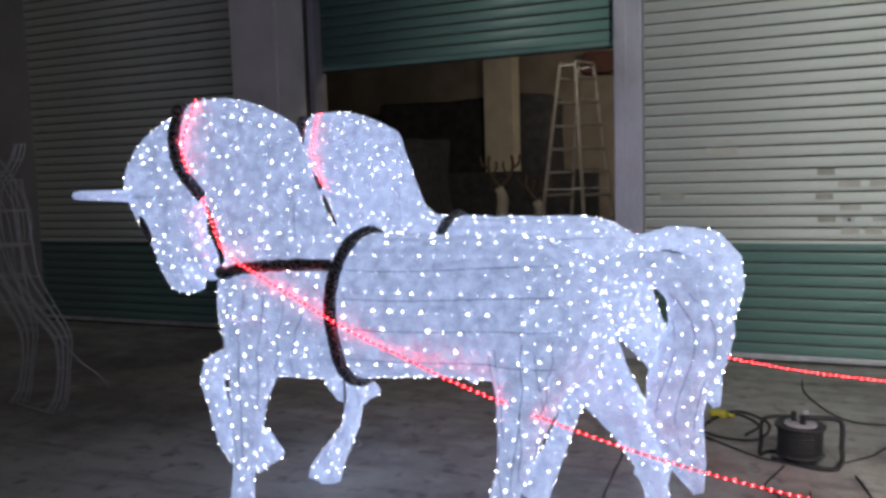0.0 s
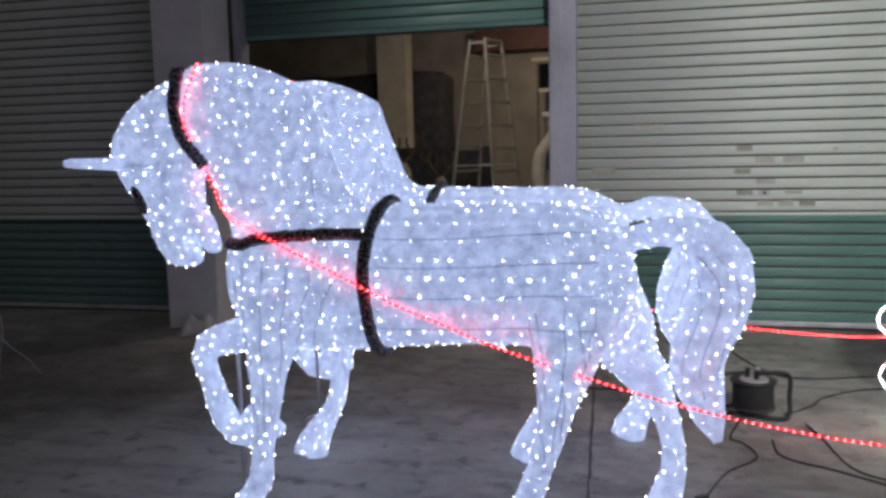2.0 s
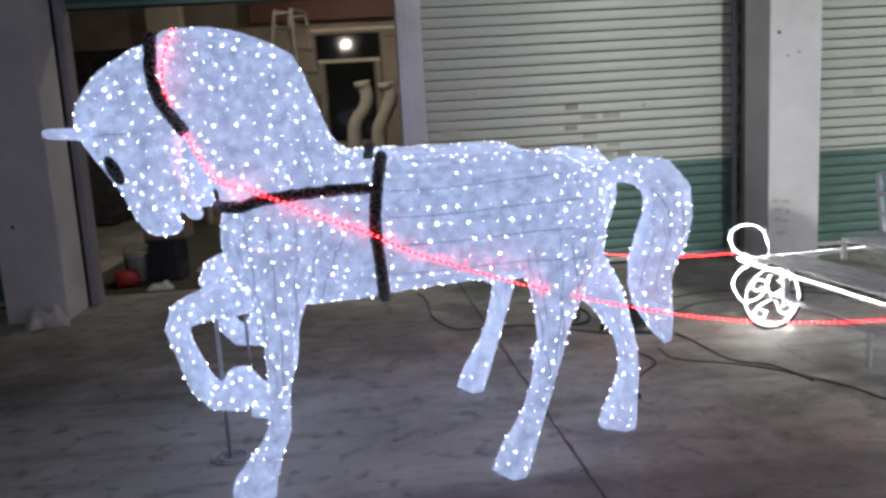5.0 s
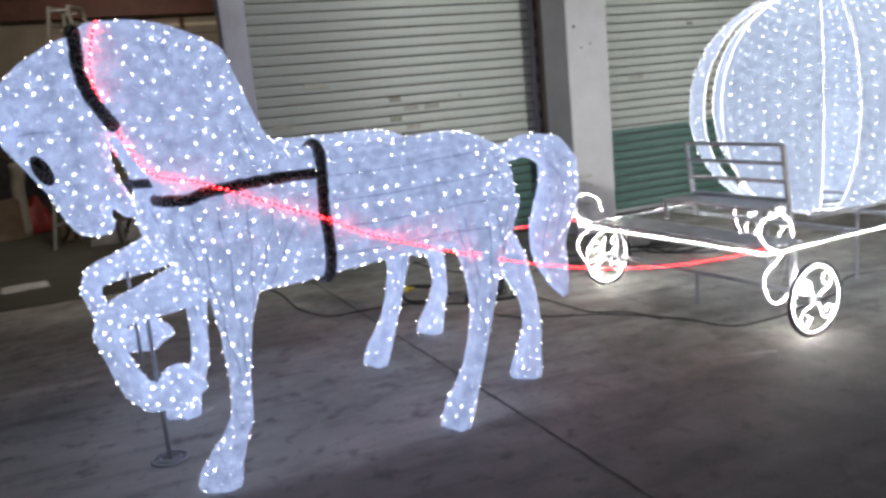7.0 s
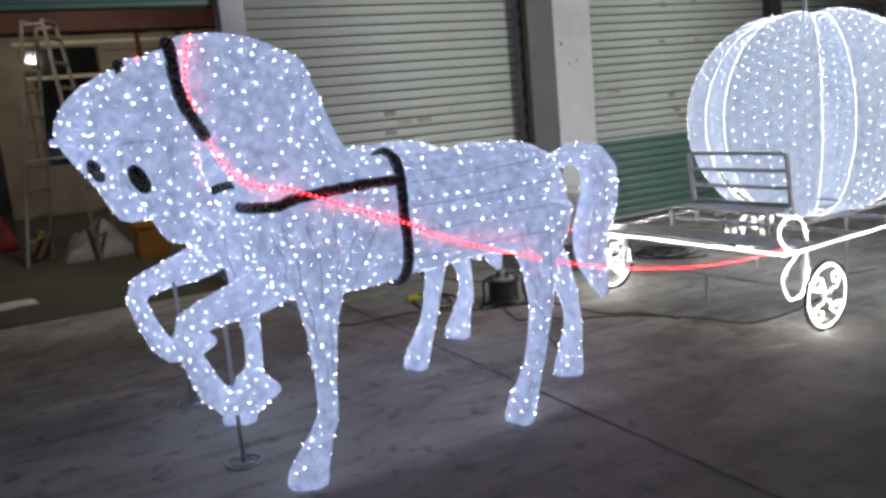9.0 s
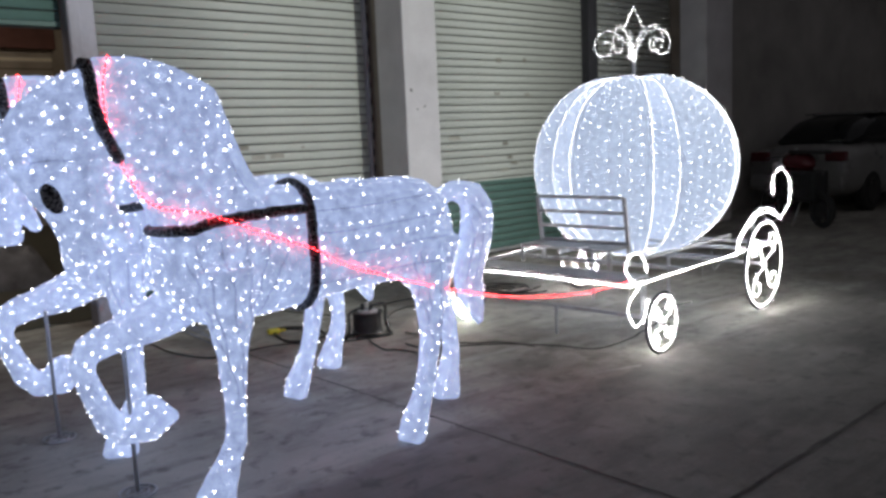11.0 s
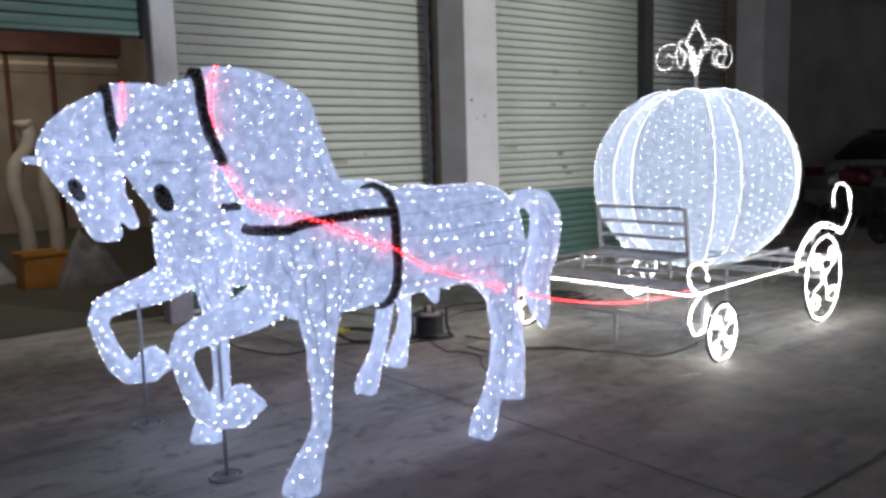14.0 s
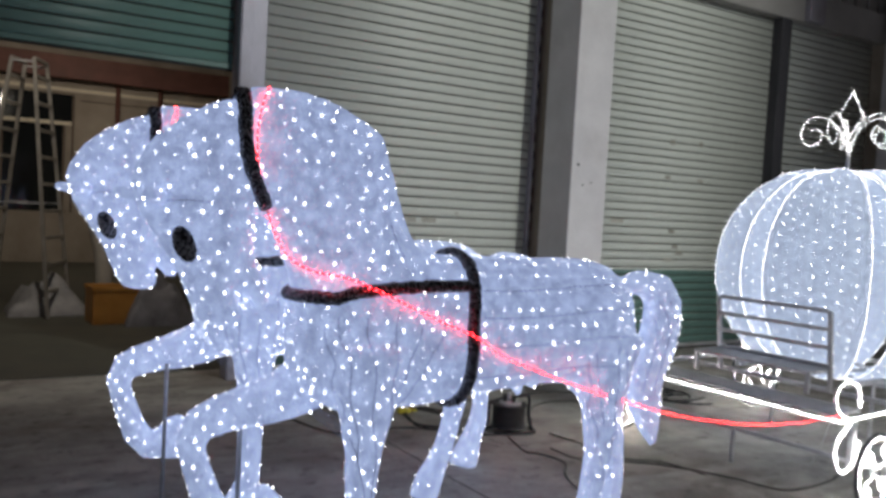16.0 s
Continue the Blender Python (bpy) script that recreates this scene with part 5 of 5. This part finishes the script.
crate = root("crate", pose(-1.85, 10.4, 0.012, 0, 0, 4), "orange plastic crate on the workshop floor", "crate")
part("bottom", box(-0.30, 0.30, -0.22, 0.22, 0, 0.02, 0.004), M_ORANGE, crate)
for s in (-1, 1):
    part("side", box(-0.30, 0.30, s * 0.21 - 0.011, s * 0.21 + 0.011, 0.021, 0.44, 0.006), M_ORANGE, crate)
    part("end", box(s * 0.289 - 0.011, s * 0.289 + 0.011, -0.198, 0.198, 0.021, 0.44, 0.006), M_ORANGE, crate)
    part("rim", box(-0.315, 0.315, s * 0.222 - 0.012, s * 0.222 + 0.012, 0.40, 0.45, 0.006), M_ORANGE, crate)

TUBE_PATHS = [[(-1.90, 10.9, 0.0), (-1.93, 10.9, 0.8), (-2.02, 10.9, 1.35), (-1.99, 10.9, 1.75), (-1.84, 10.9, 2.0), (-1.80, 10.9, 2.2), (-1.85, 10.9, 2.38)],
              [(-1.62, 10.7, 0.0), (-1.60, 10.7, 0.8), (-1.66, 10.7, 1.3), (-1.66, 10.7, 1.65), (-1.53, 10.7, 1.95), (-1.47, 10.7, 2.15), (-1.52, 10.7, 2.33)]]
for path in TUBE_PATHS:
    base = path[0]
    ob = root("curved_column", pose(*base), "pale cloth wrapped curved column standing in the workshop", "column", "curved columns")
    loc = [(x - base[0], y - base[1], z * 0.87 + 0.012) for x, y, z in path]
    pts = smooth_path(loc, 6)
    part("body", tube(pts, [0.10 + 0.010 * noise.noise(Vector(p) * 4) for p in pts], 18), M_TUBE, ob, smooth=True)
    part("top_collar", tube([pts[-1] - Vector((0, 0, 0.05)), pts[-1] + Vector((-0.01, 0, 0.05))], [0.105, 0.118], 18), M_TUBE, ob, smooth=True)

# aluminium step ladder
ladder = root("step_ladder", pose(-2.81, 11.22, 0.012, 0, 0, 66), "tall aluminium step ladder standing open in the workshop", "ladder")
for fy, ty, fw, tw in ((-0.44, -0.13, 0.40, 0.21), (0.52, 0.13, 0.40, 0.21)):
    for s in (-1, 1):
        bar("rail", Vector((s * fw, fy, 0)), Vector((s * tw, ty, 3.15)), 0.02, ladder, M_ALU)
    for k in range(1, 10):
        t = k / 9.6
        c = Vector((0, fy, 0)).lerp(Vector((0, ty, 3.15)), t)
        w = fw + (tw - fw) * t - 0.022
        bar("rung", c - X * w, c + X * w, 0.02, ladder, M_ALU)
    bar("top_bar", Vector((-tw, ty, 3.16)), Vector((tw, ty, 3.16)), 0.02, ladder, M_ALU)
for s in (-1, 1):
    bar("hinge_strap", Vector((s * 0.23, -0.13, 3.12)), Vector((s * 0.23, 0.13, 3.12)), 0.012, ladder, M_STEEL)
    bar("spreader", Vector((s * 0.30, -0.30, 1.4)), Vector((s * 0.30, 0.33, 1.4)), 0.009, ladder, M_STEEL)

# antler shapes before the inner pillar
for i, (x, y, h) in enumerate([(-4.55, 12.9, 1.95), (-3.95, 13.1, 1.6)]):
    ob = root("wire_reindeer_head", pose(x, y, 0.012), "brown antlers on a pale upright figure in the workshop", "decoration", "antlers")
    part("neck", tube(smooth_path([(0, 0, 0), (0, 0, h * 0.45), (0.04, -0.05, h * 0.62), (0.0, -0.12, h * 0.72)], 5), [0.10, 0.10, 0.1, 0.1, 0.1, 0.1, 0.1, 0.1, 0.1, 0.1, 0.1, 0.1, 0.09, 0.085, 0.08, 0.075][:16], 12), M_TUBE, ob, smooth=True)
    for s in (-1, 1):
        a = part("antler", tube(smooth_path([(0, -0.05, h * 0.72), (s * 0.13, 0, h * 0.80), (s * 0.22, 0, h * 0.90), (s * 0.20, 0, h)], 5), 0.028, 8), M_BRANCH, ob, smooth=True)
        part("tine", tube(smooth_path([(s * 0.14, 0, h * 0.81), (s * 0.06, -0.03, h * 0.90), (s * 0.07, -0.03, h * 0.95)], 4), 0.02, 8), M_BRANCH, a, smooth=True)
        part("tine", tube(smooth_path([(s * 0.22, 0, h * 0.89), (s * 0.33, -0.02, h * 0.93), (s * 0.35, -0.02, h * 1.0)], 4), 0.02, 8), M_BRANCH, a, smooth=True)

# dark bulk goods at the back of the workshop
for x0, x1, y0, y1, h, lab in [(-9.5, -6.3, 13.6, 15.0, 2.35, "dark covered stack of goods in the workshop"), (-9.3, -4.9, 17.75, 18.7, 3.45, "long dark covered stack of goods before the back wall")]:
    bm = box(x0, x1, y0, y1, 0.012, h, 0.12)
    bmesh.ops.subdivide_edges(bm, edges=bm.edges[:], cuts=4, use_grid_fill=True)
    for v in bm.verts:
        if v.co.z > 0.05:
            v.co += Vector((noise.noise(v.co * 1.1), noise.noise(v.co * 1.3 + X), noise.noise(v.co * 0.9 + Y))) * 0.12
    tagged(part("covered_load", bm, M_SACK, None, "", True), lab, "stack", "covered stacks")

# unlit wire figure at the edge of the light
wires = root("wire_figure", pose(-5.25, 4.05, 0, 0, 0, 20), "unlit wire frame of a standing deer figure", "wire frame")


def wire_limb(name, rows, count, parent):
    """Lengthwise wires and hoops of a wire frame: rows of x, y, z, half sizes."""
    bm = bmesh.new()
    rings = [[Vector((x, y, z)) + X * (a * math.cos(t)) + Y * (b * math.sin(t)) for t in (2 * math.pi * k / count for k in range(count))] for x, y, z, a, b in rows]
    for k in range(count):
        add_tube(bm, smooth_path([r[k] for r in rings], 4), 0.0045, 5)
    for r in rings:
        add_tube(bm, smooth_path(r, 3, True), 0.004, 5, True)
    return part(name, bm, M_WIRE, parent, "", True)


wire_limb("hind_leg", [(0.20, -0.1, 0.03, 0.07, 0.05), (0.26, -0.1, 0.12, 0.05, 0.045), (0.30, -0.1, 0.35, 0.045, 0.04), (0.30, -0.1, 0.58, 0.07, 0.05), (0.16, -0.1, 0.80, 0.11, 0.07), (0.0, -0.08, 1.02, 0.15, 0.10), (-0.08, -0.05, 1.25, 0.18, 0.13), (-0.10, -0.05, 1.5, 0.18, 0.14), (-0.10, 0, 1.72, 0.12, 0.11)], 9, wires)
wire_limb("hind_leg", [(-0.22, 0.16, 0.03, 0.07, 0.05), (-0.17, 0.16, 0.12, 0.05, 0.045), (-0.12, 0.16, 0.35, 0.045, 0.04), (-0.10, 0.16, 0.58, 0.07, 0.05), (-0.16, 0.14, 0.80, 0.11, 0.07), (-0.22, 0.12, 1.02, 0.14, 0.10), (-0.22, 0.08, 1.25, 0.16, 0.12)], 9, wires)
wire_limb("body", [(-0.10, 0, 1.25, 0.15, 0.13), (-0.14, 0, 1.5, 0.2, 0.16), (-0.25, 0, 1.75, 0.2, 0.16), (-0.38, 0, 2.0, 0.15, 0.12), (-0.46, 0, 2.2, 0.07, 0.06)], 10, wires)
wire_limb("fore_leg", [(-0.16, -0.12, 1.62, 0.06, 0.05), (-0.02, -0.14, 1.72, 0.05, 0.045), (0.09, -0.15, 1.86, 0.04, 0.04), (0.13, -0.15, 1.97, 0.035, 0.035)], 7, wires)
part("tail_wire", tube(smooth_path([(0.30, -0.1, 0.55), (0.36, 0.0, 0.38), (0.44, 0.1, 0.25), (0.49, 0.18, 0.12)], 5), 0.006, 6), M_WIRE, wires, smooth=True)
part("foot_bar", tube([(0.20, -0.1, 0.008), (-0.22, 0.16, 0.008)], 0.007, 6), M_WIRE, wires)

# parked cars in the dark


def car(place, turn, paint, label):
    """A saloon car seen from behind, nose along +x."""
    ob = root("car", pose(*place, 0, 0, turn), label, "car")
    bm = bmesh.new()
    prof = [(-2.3, 0.35, 0.95, 0.86), (-2.25, 0.28, 1.02, 0.88), (-1.6, 0.22, 1.06, 0.90), (-1.2, 0.20, 1.08, 0.90), (0, 0.20, 1.02, 0.91), (1.2, 0.20, 0.98, 0.90), (2.0, 0.24, 0.86, 0.86), (2.25, 0.32, 0.70, 0.78)]
    add_loft(bm, [super_ring(x, 0, (a + b) / 2, w, (b - a) / 2, Y, Z, 4, 24) for x, a, b, w in prof])
    bmesh.ops.recalc_face_normals(bm, faces=bm.faces)
    body_part = part("body", bm, paint, ob, "", True)
    bm = bmesh.new()
    add_loft(bm, [super_ring(x, 0, z, w, h, Y, Z, 3.5, 20) for x, z, h, w in ((-1.75, 1.08, 0.06, 0.66), (-1.2, 1.22, 0.22, 0.70), (-0.7, 1.26, 0.27, 0.70), (0.2, 1.26, 0.26, 0.70), (0.8, 1.16, 0.16, 0.70), (1.15, 1.0, 0.04, 0.70))])
    bmesh.ops.recalc_face_normals(bm, faces=bm.faces)
    part("cabin", bm, M_GLASS, ob, "dark car windows", True)
    part("roof", box(-0.9, 0.35, -0.62, 0.62, 1.50, 1.545, 0.02), paint, ob)
    for s in (-1, 1):
        part("tail_lamp", box(-2.335, -2.27, s * 0.68 - 0.20, s * 0.68 + 0.17, 0.80, 0.95, 0.025), M_TAIL, ob, "red tail lamp")
        for x in (-1.45, 1.4):
            w = part("wheel", tube([(x, s * 0.70, 0.32), (x, s * 0.72, 0.32), (x, s * 0.88, 0.32), (x, s * 0.90, 0.32)], [0.29, 0.32, 0.32, 0.29], 24), M_TYRE, ob)
            part("rim", cylinder((x, s * 0.901, 0.32), (x, s * 0.915, 0.32), 0.2, 18), M_CARDARK, w)
    part("bumper", box(-2.37, -2.2, -0.84, 0.84, 0.36, 0.58, 0.05), paint, ob)
    part("plate", box(-2.345, -2.30, -0.26, 0.26, 0.74, 0.86, 0.006), M_GREYPLATE, ob, "blank pale plate")
    part("badge", cylinder((-2.315, 0, 0.97), (-2.29, 0, 0.97), 0.04, 16), M_STEEL, ob, "plain round metal badge")
    return ob


saloon = car((12.75, 5.80, 0), -5, M_CARPAINT, "silver saloon car parked in the dark with red tail lamps")
saloon.scale = (1.0, 1.06, 1.14)

# a parked scooter before the car
scooter = root("scooter", pose(8.75, 5.16, 0, 0, 0, 62), "dark parked scooter with a red body", "scooter")
part("body", tube(smooth_path([(-0.36, 0, 0.93), (-0.22, 0, 0.98), (0.0, 0, 1.0), (0.20, 0, 0.99), (0.30, 0, 0.95)], 4), [0.03, 0.07, 0.10, 0.125, 0.135, 0.14, 0.145, 0.15, 0.15, 0.15, 0.15, 0.145, 0.14, 0.13, 0.11, 0.08, 0.03], 14), M_TAIL, scooter, "glossy red body", True)
part("seat", box(-0.62, 0.10, -0.13, 0.13, 1.12, 1.18, 0.03), M_BLACK, scooter)
part("floor_pan", box(-0.55, 0.45, -0.14, 0.14, 0.38, 0.88, 0.05), M_CARDARK, scooter)
part("fork", tube([(0.62, 0, 0.28), (0.48, 0, 0.80), (0.42, 0, 1.02)], 0.028, 8), M_STEEL, scooter, smooth=True)
part("handlebar", tube(smooth_path([(0.36, -0.33, 1.05), (0.42, -0.15, 1.06), (0.42, 0.15, 1.06), (0.36, 0.33, 1.05)], 4), 0.014, 8), M_BLACK, scooter, smooth=True)
part("headlamp", tube([(0.48, 0, 0.90), (0.54, 0, 0.90), (0.57, 0, 0.90)], [0.06, 0.08, 0.07], 14), M_GREYPLATE, scooter, "pale round headlamp", True)
for x in (-0.58, 0.64):
    w = part("wheel", tube([(x + 0.22 * math.cos(a), 0, 0.27 + 0.22 * math.sin(a)) for a in (2 * math.pi * k / 28 for k in range(28))], 0.05, 10, True), M_TYRE, scooter, "", True)
    part("rim", cylinder((x, -0.03, 0.27), (x, 0.03, 0.27), 0.15, 18), M_CARDARK, w)
part("kick_stand", tube([(-0.1, 0.0, 0.40), (-0.1, 0.16, 0.006)], 0.012, 6), M_STEEL, scooter)
tagged(part("wall_far", box(20, 20.3, -12, WALL, 0, 8), M_OUTER), "dark wall closing the yard behind the cars", "wall", kind="structure")

# ---- slats of the shutters ----
SLATS = {}
for ob, width, bottom, top, green_to in SHUTTERS:
    z = bottom + 0.044
    while z < top - 0.02:
        split = green_to - z if 0.012 < green_to - z < 0.082 else None
        green = z < green_to - 0.005
        key = (round(width, 3), green, split is not None)
        if key not in SLATS:
            SLATS[key] = slat_mesh(width, [M_GREEN if green else M_SLAT, M_GROOVE_SHADE, M_SLAT], split)
        s = new("slat", SLATS[key])
        s.parent = ob
        s.location = (0, noise.noise((z * 7, width, 0)) * 0.002, z)
        z += SLAT_PITCH

lock_mesh = mesh_of(box(-0.016, 0.016, -0.005, 0.005, 0.010, 0.082, 0.003), "end_lock", M_RUBBER)
for ob, width, bottom, top, green_to in SHUTTERS[:1]:
    for side in (1,):
        z = bottom + 0.044
        while z < top - 0.1:
            clip = new("end_lock", lock_mesh)
            clip.parent, clip.location = ob, (side * (width / 2 - 0.022), -0.0185, z)
            z += SLAT_PITCH * 2
